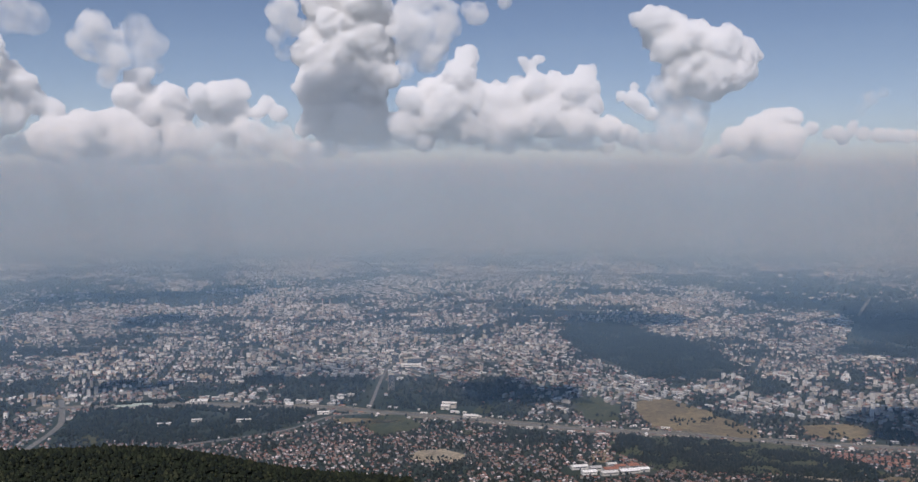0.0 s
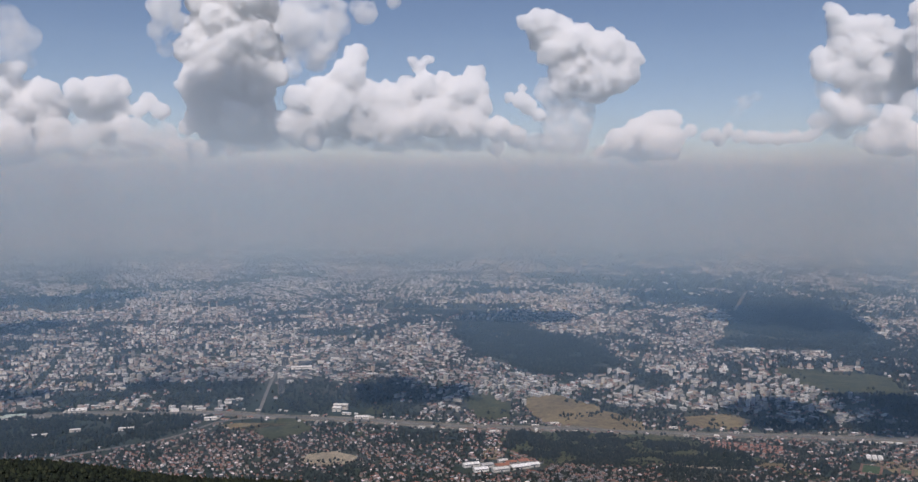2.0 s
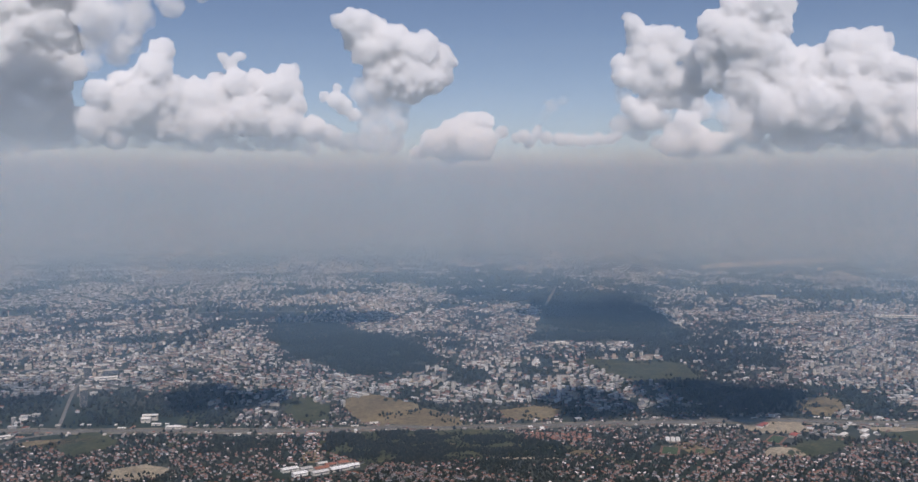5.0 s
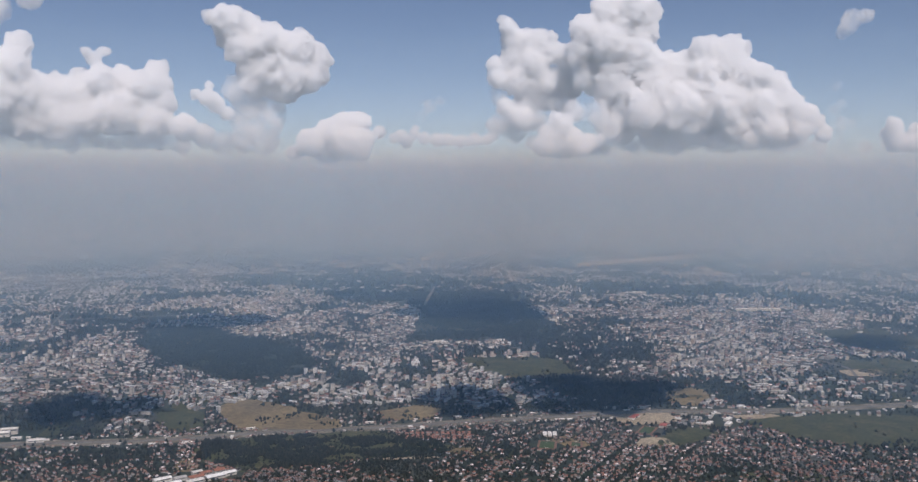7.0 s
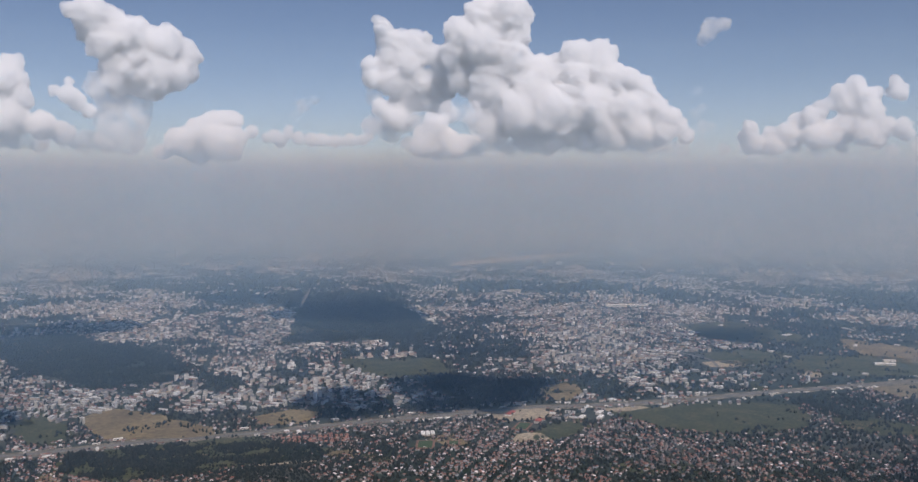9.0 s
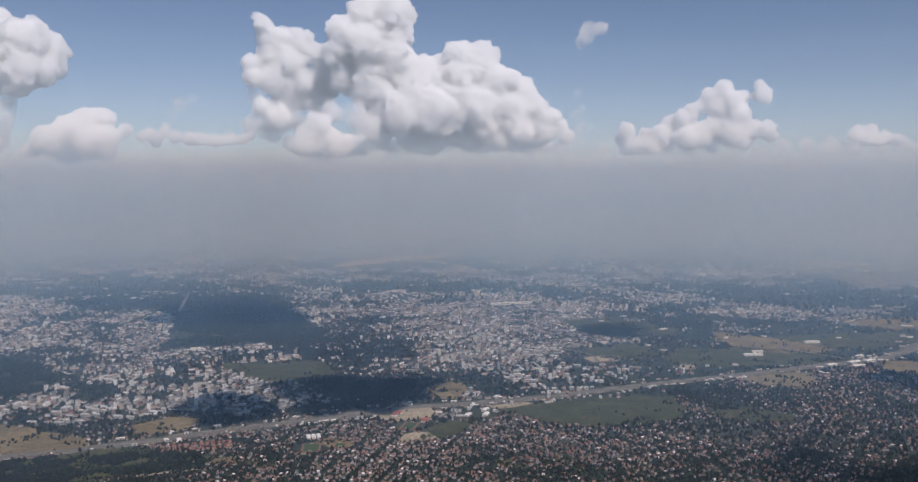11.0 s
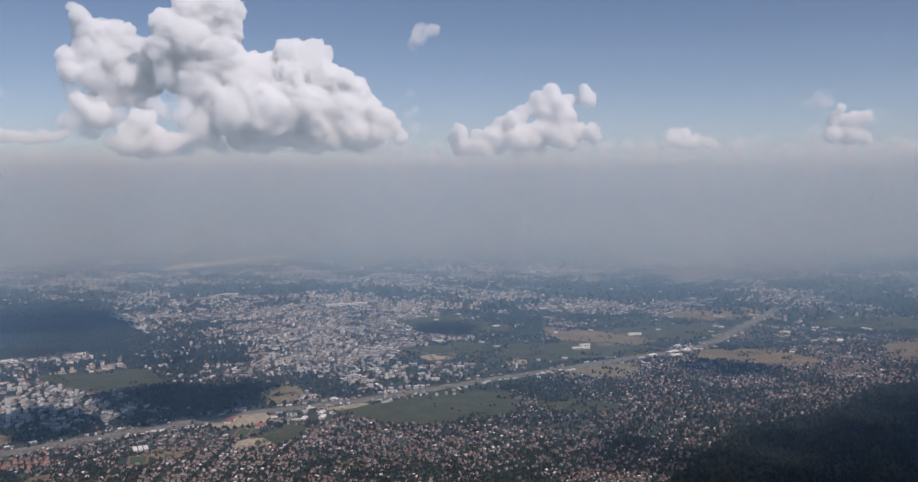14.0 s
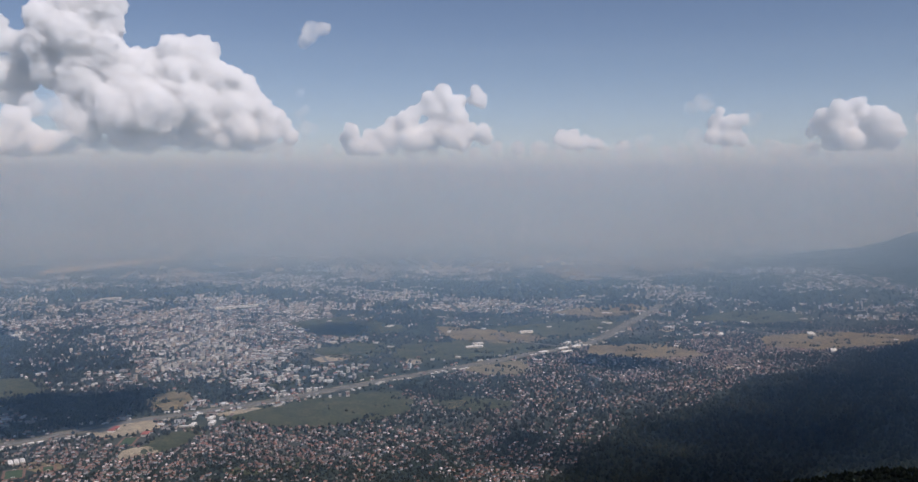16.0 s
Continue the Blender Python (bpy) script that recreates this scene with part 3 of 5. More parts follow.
# bright halls and sheds scattered through the city
x, y = spread(2600, 1150, 4300)
r = np.hypot(x, y)
m = (road_gap(x, y) > 6) & (height(x, y) < 10) & (rng.random(len(x)) < (0.25 + 0.5 * lattice_noise(x, y, 160, 81) ** 2) * (1 - 0.8 * farmland(x, y))) & ~inside(x, y, AIRPORT)
for poly in PARKS.values():
    m &= ~inside(x, y, poly)
x, y, r = x[m], y[m], r[m]
n = len(x)
far = np.interp(r, [1150, 4300], [1.0, 2.6])
many_boxes("city_halls", x, y, rng.choice([0.1, 0.35, 1.7, 1.95], n) + rng.normal(0, 0.1, n), rng.uniform(5, 15, n) * far, rng.uniform(3.5, 6.5, n) * far, rng.uniform(1.5, 3.0, n), BLOCK_WALL, HALL_ROOF, "pale sheet-roofed halls and sheds in the city", "building")

# trees: gardens, streets, parks, slopes
for name, count, r0, r1, sub, lo, hi in (("garden_trees", 62000, 640, 860, 0, 0.6, 1.35), ("yard_trees", 130000, 860, 1700, 0, 0.9, 2.0)):
    x, y = spread(count, r0, r1)
    hz = house_zone(x, y)
    az = np.degrees(np.arctan2(x, y))
    few = 1 - 0.75 * unit_steps(42, 52, az) * (lattice_noise(x, y, 60, 73) < 0.62)
    m = (road_gap(x, y) > 2) & (np.hypot(x, y) > foot(x, y)) & (rng.random(len(x)) < np.where(hz, 1.1 - 0.8 * suburb(x, y), (0.95 - 0.75 * built_up(x, y)) * few))
    m &= ~((road_gap(x, y) < 14) & (rng.random(len(x)) < 0.85))
    for _, label, poly in FIELDS:
        m &= ~(inside(x, y, poly) & ((rng.random(len(x)) < 0.3) | (lattice_noise(x, y, 18, 72) < (0.15 if "overgrown" in label else 0.5 if "few bushes" in label else 0.7))))
    for cx, cy, w, d, _, _ in STRIPS:
        m &= np.hypot((x - cx) / w, (y - cy) / d) > 0.8
    for cx, cy, wide in CLEAR:
        m &= np.hypot(x - cx, y - cy) > wide
    x, y = x[m], y[m]
    many_trees(name, x, y, rng.uniform(lo, hi, len(x)), sub, LEAVES, "dark green trees in gardens and yards between the houses")
slope = next(poly for _, label, poly in FIELDS if "overgrown" in label)
lo, hi = np.min(slope, 0), np.max(slope, 0)
x, y = rng.uniform(lo[0], hi[0], 9000), rng.uniform(lo[1], hi[1], 9000)
m = inside(x, y, slope) & (lattice_noise(x, y, 17, 74) + 0.4 * lattice_noise(x, y, 6, 75) > 0.62) & (road_gap(x, y) > 3)
for cx, cy, w, d, _, _ in STRIPS:
    m &= np.hypot((x - cx) / w, (y - cy) / d) > 0.8
many_trees("slope_bushes", x[m], y[m], rng.uniform(0.8, 2.0, m.sum()), 0, LEAVES, "dark bushes and young trees overgrowing a grassy slope")
x, y = spread(52000, 1700, 3300)
m = (road_gap(x, y) > 3) & (rng.random(len(x)) < (0.8 - 0.75 * built_up(x, y)) * (1 - 0.88 * farmland(x, y))) & (height(x, y) < 20) & ~inside(x, y, AIRPORT)
for cx, cy, wide in CLEAR:
    m &= np.hypot(x - cx, y - cy) > wide
x, y = x[m], y[m]
many_trees("city_trees", x, y, rng.uniform(1.8, 4.2, len(x)), 0, LEAVES, "trees along streets and yards of the far city")
for name, poly in PARKS.items():
    lo, hi = np.min(poly, 0), np.max(poly, 0)
    area = (hi[0] - lo[0]) * (hi[1] - lo[1])
    n = int(area / (8 if np.hypot(*lo) > 1000 else 7))
    x, y = rng.uniform(lo[0], hi[0], n), rng.uniform(lo[1], hi[1], n)
    m = inside(x + 70 * (lattice_noise(x, y, 50, 51) - 0.5) + 24 * (lattice_noise(x, y, 16, 53) - 0.5), y + 70 * (lattice_noise(x, y, 50, 52) - 0.5), poly) & (lattice_noise(x, y, 22, 54) > 0.27) & (road_gap(x, y) > 2)
    x, y = x[m], y[m]
    many_trees("park_trees", x, y, rng.uniform(0.9, 2.0, len(x)), 0, WOODLAND, "dense dark green trees of a wooded city park")
x, y = spread(290000, 300, 1700, -36, 93)
az, r = np.degrees(np.arctan2(x, y)), np.hypot(x, y)
m = (r < foot(x, y) * (1.0 + 0.06 * (lattice_noise(x, y, 40, 61) - 0.3))) & ((az < -3) | (az > 52)) & (rng.random(len(x)) < np.interp(r, [300, 700, 1700], [1.0, 0.6, 0.45]))
x, y = x[m], y[m]
size = rng.uniform(1.2, 2.2, len(x)) * np.interp(np.hypot(x, y), [250, 450, 900], [0.6, 0.8, 1.15])
many_trees("mountain_forest", x, y, size, 0, WOODLAND, "dark dense forest on the mountain slope", 0.2)
x, y = spread(11500, 360, 510, -30, -4)
many_trees("shoulder_forest", x, y, rng.uniform(0.65, 1.1, len(x)), 1, WOODLAND, "dark forest crowns on the near mountain shoulder", 0.2)

# ---- clouds ----
def cloud_material(name, thin):
    """Bright droplets that pass light on; thin: how much of it is torn away, None for the dense body."""
    m = bpy.data.materials.new(name)
    m.use_nodes = True
    t = m.node_tree
    t.nodes.clear()
    o, mix = t.nodes.new("ShaderNodeOutputMaterial"), t.nodes.new("ShaderNodeMixShader")
    front, back = t.nodes.new("ShaderNodeBsdfDiffuse"), t.nodes.new("ShaderNodeBsdfTranslucent")
    for q in (front, back):
        q.inputs["Color"].default_value = (0.99, 0.975, 0.96, 1)
    mix.inputs[0].default_value = 0.4
    # light wanders between the droplets, so the shading follows the form only in part
    lean = t.nodes.new("ShaderNodeVectorMath")
    lean.operation = "ADD"
    lean.inputs[1].default_value = tuple(TO_SUN * 1.5)
    unit = t.nodes.new("ShaderNodeVectorMath")
    unit.operation = "NORMALIZE"
    t.links.new(t.nodes.new("ShaderNodeNewGeometry").outputs["Normal"], lean.inputs[0])
    t.links.new(lean.outputs[0], unit.inputs[0])
    t.links.new(unit.outputs[0], front.inputs["Normal"])
    t.links.new(front.outputs[0], mix.inputs[1]), t.links.new(back.outputs[0], mix.inputs[2])
    last = mix.outputs[0]
    if thin is not None:
        clear, lay = t.nodes.new("ShaderNodeBsdfTransparent"), t.nodes.new("ShaderNodeMixShader")
        a = ramp(t, noise_out(t, 0.03, 6, 0.62), [(thin - 0.06, (0, 0, 0)), (thin + 0.14, (0.75, 0.75, 0.75))])
        t.links.new(a, lay.inputs[0]), t.links.new(clear.outputs[0], lay.inputs[1]), t.links.new(last, lay.inputs[2])
        last = lay.outputs[0]
    t.links.new(last, o.inputs["Surface"])
    return m


CLOUD = cloud_material("cloud_white", None)


def vapour(name, colour, density, smoke=0.0, torn=None):
    """Air with droplets or dust in it, a volume that scatters light; torn: how much of it is worn away into wisps."""
    m = bpy.data.materials.new(name)
    m.use_nodes = True
    t = m.node_tree
    t.nodes.clear()
    o, v = t.nodes.new("ShaderNodeOutputMaterial"), t.nodes.new("ShaderNodeVolumeScatter")
    v.inputs["Color"].default_value, v.inputs["Density"].default_value = (*colour, 1), density
    last = v.outputs[0]
    if smoke:
        dim, both = t.nodes.new("ShaderNodeVolumeAbsorption"), t.nodes.new("ShaderNodeAddShader")
        dim.inputs["Color"].default_value, dim.inputs["Density"].default_value = (0, 0, 0, 1), density * smoke
        t.links.new(last, both.inputs[0]), t.links.new(dim.outputs[0], both.inputs[1])
        last = both.outputs[0]
    if torn is not None:
        gauge = t.nodes.new("ShaderNodeMapRange")
        gauge.inputs["From Min"].default_value, gauge.inputs["From Max"].default_value, gauge.inputs["To Max"].default_value = torn, torn + 0.36, density
        t.links.new(noise_out(t, 0.011, 5, 0.55, distort=0.2), gauge.inputs["Value"])
        t.links.new(gauge.outputs[0], v.inputs["Density"])
    t.links.new(last, o.inputs["Volume"])
    return m


VAPOUR = vapour("cloud_vapour", (1.0, 1.0, 1.0), 0.052)
THIN_VAPOUR = vapour("thin_cloud_vapour", (1.0, 1.0, 1.0), 0.035, torn=0.36)
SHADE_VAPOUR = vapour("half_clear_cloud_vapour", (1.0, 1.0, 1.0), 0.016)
FAINT_VAPOUR = vapour("faint_cloud_vapour", (1.0, 1.0, 1.0), 0.016, torn=0.4)
scene.cycles.volume_bounces, scene.cycles.transparent_max_bounces = 32, 64
BILLOW = (("CLOUDS", 90, 24), ("VORONOI", 64, -17), ("VORONOI", 30, -11), ("CLOUDS", 13, 11))


def ball(subdivisions):
    bm = bmesh.new()
    bmesh.ops.create_icosphere(bm, subdivisions=subdivisions, radius=1)
    v, f = np.array([q.co[:] for q in bm.verts]), np.array([[q.index for q in t.verts] for t in bm.faces])
    bm.free()
    return v, f


BALL = [ball(2), ball(3)]


def largest_piece(me):
    """The mesh without the small loose bits that tore off."""
    e = np.empty(len(me.edges) * 2, np.int32)
    me.edges.foreach_get("vertices", e)
    a, b = e[::2], e[1::2]
    mark = np.arange(len(me.vertices))
    while True:
        ra, rb = mark[a], mark[b]
        m = ra != rb
        if not m.any():
            break
        mark[np.maximum(ra[m], rb[m])] = np.minimum(ra[m], rb[m])
        while (mark[mark] != mark).any():
            mark = mark[mark]
    names, counts = np.unique(mark, return_counts=True)
    if len(names) > 1:
        keep = names[counts >= 0.06 * counts.max()]
        bm = bmesh.new()
        bm.from_mesh(me)
        bm.verts.ensure_lookup_table()
        bmesh.ops.delete(bm, geom=[bm.verts[int(i)] for i in np.nonzero(~np.isin(mark, keep))[0]], context="VERTS")
        bm.to_mesh(me)
        bm.free()
    return me


def melted(lobes, voxel, mat, r, flat=None, relief=BILLOW):
    """A mesh from round lobes (centre, radius), each with smaller billows and buds on them, melted together and roughened."""
    scale = min(1.0, max(q for _, q in lobes) / 110)
    voxel *= max(scale, 0.4)
    V, F, n = [], [], 0
    for centre, radius in lobes:
        balls = [(centre, radius * 0.97 + 2, BALL[1])]
        for _ in range(20):
            d = Vector((r.gauss(0, 1), r.gauss(0, 1), r.gauss(0.2, 1))).normalized()
            s = radius * r.uniform(0.2, 0.46)
            c = centre + d * (radius * 1.1 - s)
            balls.append((c, s, BALL[0]))
            for _ in range(4):
                e = (Vector((r.gauss(0, 1), r.gauss(0, 1), r.gauss(0.2, 1))) + d).normalized()
                b = s * r.uniform(0.25, 0.5)
                if b > voxel:
                    balls.append((c + e * s * 0.9, b, BALL[0]))
        for c, size, (v, f) in balls:
            V.append(v * size + np.array(c)), F.append(f + n)
            n += len(v)
    ob = quick_mesh("cloud", np.concatenate(V), np.concatenate(F), [])
    k = ob.modifiers.new("melt", "REMESH")
    k.mode, k.voxel_size, k.use_smooth_shade = "VOXEL", voxel, True
    k = ob.modifiers.new("ease", "SMOOTH")
    k.factor, k.iterations = 0.5, 2
    for kind, size, strength in relief:
        tex = bpy.data.textures.new("billow", kind)
        tex.noise_scale = size * max(scale, 0.45)
        if kind == "CLOUDS":
            tex.noise_depth = 3
        k = ob.modifiers.new("billow", "DISPLACE")
        k.texture, k.texture_coords, k.strength, k.mid_level = tex, "GLOBAL", strength * max(scale, 0.45), 0.5
    done = bpy.data.meshes.new_from_object(ob.evaluated_get(bpy.context.evaluated_depsgraph_get()))
    bpy.data.objects.remove(ob)
    if flat is not None:
        co = np.empty(len(done.vertices) * 3, np.float32)
        done.vertices.foreach_get("co", co)
        z = co[2::3]
        z[z < flat] = flat + (z[z < flat] - flat) * 0.55
        done.vertices.foreach_set("co", co)
    done.materials.append(mat)
    return largest_piece(done)


def sky_cloud(label, mat, distance, rows):
    """A cumulus cloud of drifting vapour; rows: where each of its heads stands in the sky and how large it is, in degrees."""
    r = random.Random(len(label) * 7 + len(rows))
    lobes = []
    for az, el, rad in rows:
        R = distance + r.uniform(-40, 40) - 25 * rad
        a = radians(az)
        lobes.append((Vector((R * math.sin(a), R * math.cos(a), EYE + R * math.tan(radians(el)))), R * math.tan(radians(rad))))
    for i, (c, q) in enumerate(list(lobes)):  # fill the hollows between neighbouring heads
        for c2, q2 in lobes[:i]:
            if (c - c2).length < 1.15 * (q + q2) and len(lobes) < 110:
                lobes.append(((c + c2) / 2 + Vector((0, 0, -0.1 * min(q, q2))), 0.8 * min(q, q2)))
    base = EYE + distance * math.tan(radians(max(1.0, min(el - rad for az, el, rad in rows))))
    ob = new("cloud", melted(lobes, 7.0, mat, r, base))
    return tagged(ob, label, "cloud", group="cumulus clouds")


sky_cloud("white cumulus cloud with soft rounded heads over the plain", VAPOUR, 4250, [(-25.6, 5.2, 1.10), (-24.9, 4.6, 0.81), (-26.2, 5.8, 0.92), (-27.1, 5.2, 1.66), (-26.4, 3.7, 1.18), (-23.9, 4.0, 0.74), (-27.6, 6.7, 1.47), (-27.4, 3.5, 1.47)])
sky_cloud("faint torn grey scrap of high cloud", FAINT_VAPOUR, 4250, [(-25.8, 9.3, 1.29), (-24.8, 9.1, 0.92), (-27.0, 9.6, 1.10)])
sky_cloud("low broad white cumulus cloud with a flat base", VAPOUR, 4100, [(-23.6, 2.4, 1.32), (-22.0, 2.8, 1.40), (-20.5, 3.0, 1.32), (-19.2, 2.3, 1.10), (-18.4, 1.6, 0.74), (-20.8, 1.6, 1.03), (-23.0, 1.6, 0.96), (-24.5, 2.5, 0.88), (-20.3, 3.6, 0.52), (-24.1, 1.6, 0.66), (-19.5, 1.5, 0.74)])
sky_cloud("thin frayed wisp of white cloud", THIN_VAPOUR, 4310, [(-21.6, 8.7, 1.03), (-22.5, 8.0, 0.66), (-20.8, 7.9, 0.96), (-21.9, 7.8, 0.88), (-20.4, 6.9, 0.81), (-20.7, 6.1, 0.81)])
sky_cloud("faint grey veil of torn cloud", FAINT_VAPOUR, 4330, [(-19.2, 8.5, 1.10), (-18.7, 7.2, 1.03), (-18.2, 8.0, 0.74), (-19.3, 9.1, 0.74), (-19.9, 7.4, 1.03)])
sky_cloud("greyish-white cumulus cloud behind brighter heads", VAPOUR, 4350, [(-19.4, 5.8, 0.74), (-18.7, 6.3, 0.40), (-19.9, 4.9, 0.88), (-18.3, 4.5, 0.96), (-17.4, 4.9, 0.92), (-18.2, 3.4, 1.10), (-16.8, 4.2, 0.81), (-17.0, 2.8, 1.03), (-19.1, 3.8, 0.96)])
sky_cloud("bright white cauliflower head of cumulus cloud", VAPOUR, 4190, [(-15.8, 5.2, 0.66), (-14.9, 5.4, 0.59), (-13.6, 5.6, 0.59), (-14.3, 5.1, 0.96), (-13.1, 5.3, 0.44), (-15.1, 4.4, 0.96), (-13.8, 4.2, 0.96), (-14.3, 3.1, 0.81), (-11.8, 4.6, 0.55), (-11.1, 4.1, 0.52), (-12.3, 4.2, 0.48), (-14.0, 2.4, 0.44), (-13.4, 3.3, 0.66), (-15.8, 4.6, 0.59)])
sky_cloud("soft grey bank of low cloud", THIN_VAPOUR, 4130, [(-12.7, 2.8, 0.96), (-11.0, 2.6, 0.88), (-15.7, 2.6, 0.96), (-8.9, 1.9, 0.55), (-7.1, 1.8, 0.44), (-10.3, 2.0, 0.66), (-5.3, 1.7, 0.37), (-17.2, 2.1, 0.66), (-12.1, 2.1, 0.66)])
sky_cloud("towering cumulus cloud with a shaded grey flank", VAPOUR, 4400, [(-7.4, 9.3, 1.84), (-8.6, 8.3, 1.32), (-5.9, 8.6, 1.55), (-9.5, 7.8, 0.88), (-5.2, 9.7, 1.40), (-4.9, 7.8, 1.18), (-8.1, 10.8, 1.66), (-5.9, 11.3, 1.84), (-8.8, 5.7, 1.40), (-7.4, 6.1, 1.77), (-6.0, 5.8, 1.62), (-8.4, 3.9, 1.32), (-6.7, 3.8, 1.55), (-5.3, 3.5, 1.32), (-9.5, 3.3, 0.59), (-4.5, 6.5, 0.88), (-6.6, 13.3, 2.21), (-9.5, 12.9, 1.84), (-8.1, 7.1, 1.47), (-7.0, 8.2, 1.66), (-7.6, 4.7, 1.47)])
# added above the view, only to throw shade on the tower's flank
sky_cloud("high white head of cumulus cloud above a tower", SHADE_VAPOUR, 3880, [(-10.2, 13.5, 1.91), (-8.6, 13.9, 1.84), (-11.4, 13.2, 1.47), (-7.0, 13.8, 1.55)])
sky_cloud("ragged thin cloud beside a cumulus tower", THIN_VAPOUR, 4350, [(-10.9, 10.2, 1.03), (-11.3, 8.8, 0.52), (-10.8, 7.8, 0.52), (-10.2, 9.3, 0.74), (-3.0, 9.8, 1.47), (-1.8, 8.4, 1.25), (-1.6, 10.2, 1.47), (-3.1, 8.1, 0.96), (-0.7, 9.5, 0.88), (-2.0, 7.2, 0.66), (-3.4, 6.8, 0.59)])
sky_cloud("long heaped white cumulus cloud with small turrets", VAPOUR, 4270, [(0.5, 7.6, 0.74), (0.1, 6.5, 1.03), (-1.6, 5.4, 1.03), (-3.1, 5.0, 0.81), (-1.2, 4.1, 1.40), (-3.4, 3.4, 1.10), (1.0, 5.1, 1.25), (2.5, 5.0, 1.10), (0.6, 3.5, 1.25), (2.8, 3.5, 1.25), (4.4, 6.9, 0.44), (4.7, 5.9, 0.81), (3.9, 7.4, 0.29), (6.0, 5.7, 0.99), (7.8, 6.5, 0.70), (7.3, 5.6, 0.96), (8.0, 4.7, 0.96), (5.3, 4.0, 1.40), (7.5, 3.5, 1.18), (9.3, 3.2, 0.81), (10.4, 2.8, 0.66), (3.5, 6.1, 0.37), (-2.2, 2.7, 0.81), (4.9, 7.5, 0.29), (8.3, 5.7, 0.52), (4.0, 5.2, 1.10), (-0.5, 4.9, 1.25)])
sky_cloud("thin scrap of cloud in the blue", THIN_VAPOUR, 4290, [(1.1, 10.2, 0.74), (0.6, 10.5, 0.52), (2.8, 10.9, 0.44)])
sky_cloud("white leaning cumulus cloud with a rounded top", VAPOUR, 4250, [(10.9, 9.7, 0.44), (10.6, 9.8, 0.26), (11.7, 9.7, 0.88), (12.4, 9.8, 0.66), (13.1, 9.1, 0.99), (14.4, 8.5, 1.10), (16.0, 8.1, 1.10), (17.2, 7.4, 0.96), (12.7, 8.0, 1.03), (14.2, 7.0, 1.40), (15.7, 6.4, 1.21), (16.7, 6.3, 0.88), (13.5, 6.0, 0.96), (15.3, 5.5, 0.81), (17.8, 7.3, 0.44), (14.8, 9.2, 0.37), (11.9, 8.6, 0.74), (16.3, 8.6, 0.52), (17.5, 6.4, 0.52)])
sky_cloud("grey trailing foot of a cumulus cloud", THIN_VAPOUR, 4290, [(13.1, 4.8, 1.03), (13.1, 3.6, 1.10), (13.9, 2.5, 1.03), (14.7, 4.6, 0.74), (12.4, 5.6, 0.88), (14.2, 3.5, 0.96), (12.8, 2.5, 0.81)])
sky_cloud("small white cumulus head", VAPOUR, 4220, [(10.7, 5.0, 0.55), (11.2, 4.6, 0.55), (10.0, 5.2, 0.33), (11.8, 4.1, 0.44), (10.8, 5.7, 0.29)])
sky_cloud("bright white cumulus cloud low over the haze", VAPOUR, 4050, [(18.9, 3.3, 0.96), (19.7, 3.6, 0.74), (17.9, 2.9, 0.96), (16.8, 2.4, 0.88), (19.2, 2.3, 1.10), (17.9, 1.9, 0.88), (20.1, 2.6, 0.66), (20.2, 3.7, 0.44), (19.4, 3.9, 0.37), (15.9, 1.8, 0.52), (15.8, 3.2, 0.29), (21.0, 3.0, 0.40), (19.9, 1.9, 0.66), (21.0, 3.3, 0.26)])
sky_cloud("row of small low white puffs", VAPOUR, 4150, [(22.4, 2.8, 0.40), (23.2, 3.0, 0.37), (23.8, 2.7, 0.40), (24.6, 2.6, 0.44), (25.3, 2.6, 0.40), (26.1, 2.5, 0.40), (22.7, 2.4, 0.37), (21.9, 2.7, 0.29), (27.0, 2.6, 0.40), (27.8, 2.6, 0.37), (23.3, 3.3, 0.22), (28.2, 2.8, 0.26)])
sky_cloud("tiny torn wisp of cloud", FAINT_VAPOUR, 4250, [(24.2, 4.7, 0.44), (24.8, 5.0, 0.33), (23.8, 4.8, 0.29), (23.6, 4.0, 0.37)])
sky_cloud("ragged grey-white cloud tower beside a larger one", VAPOUR, 4380, [(26.8, 8.5, 0.33), (27.5, 8.0, 0.40), (29.0, 9.5, 0.55), (29.3, 8.8, 0.74), (30.2, 8.5, 0.85), (31.0, 8.6, 0.74), (31.7, 8.8, 0.44), (29.5, 7.6, 0.96), (28.4, 6.4, 0.66), (29.7, 6.2, 0.96), (30.6, 7.3, 0.81), (30.2, 4.9, 0.81), (32.2, 7.8, 0.66), (32.6, 7.2, 0.59), (28.7, 9.9, 0.29), (28.2, 7.2, 0.52), (31.3, 7.4, 0.52), (29.9, 3.8, 0.74), (28.9, 4.6, 0.59), (31.6, 6.1, 0.74), (31.3, 5.0, 0.66), (32.9, 5.8, 0.74), (32.6, 4.7, 0.66)])
sky_cloud("thin grey foot of a cloud tower", THIN_VAPOUR, 4400, [(29.5, 4.2, 0.88), (28.4, 5.3, 0.59), (31.0, 5.8, 0.81), (30.6, 4.0, 0.88), (28.4, 3.5, 0.74), (32.2, 5.8, 0.81), (29.5, 3.1, 0.74)])
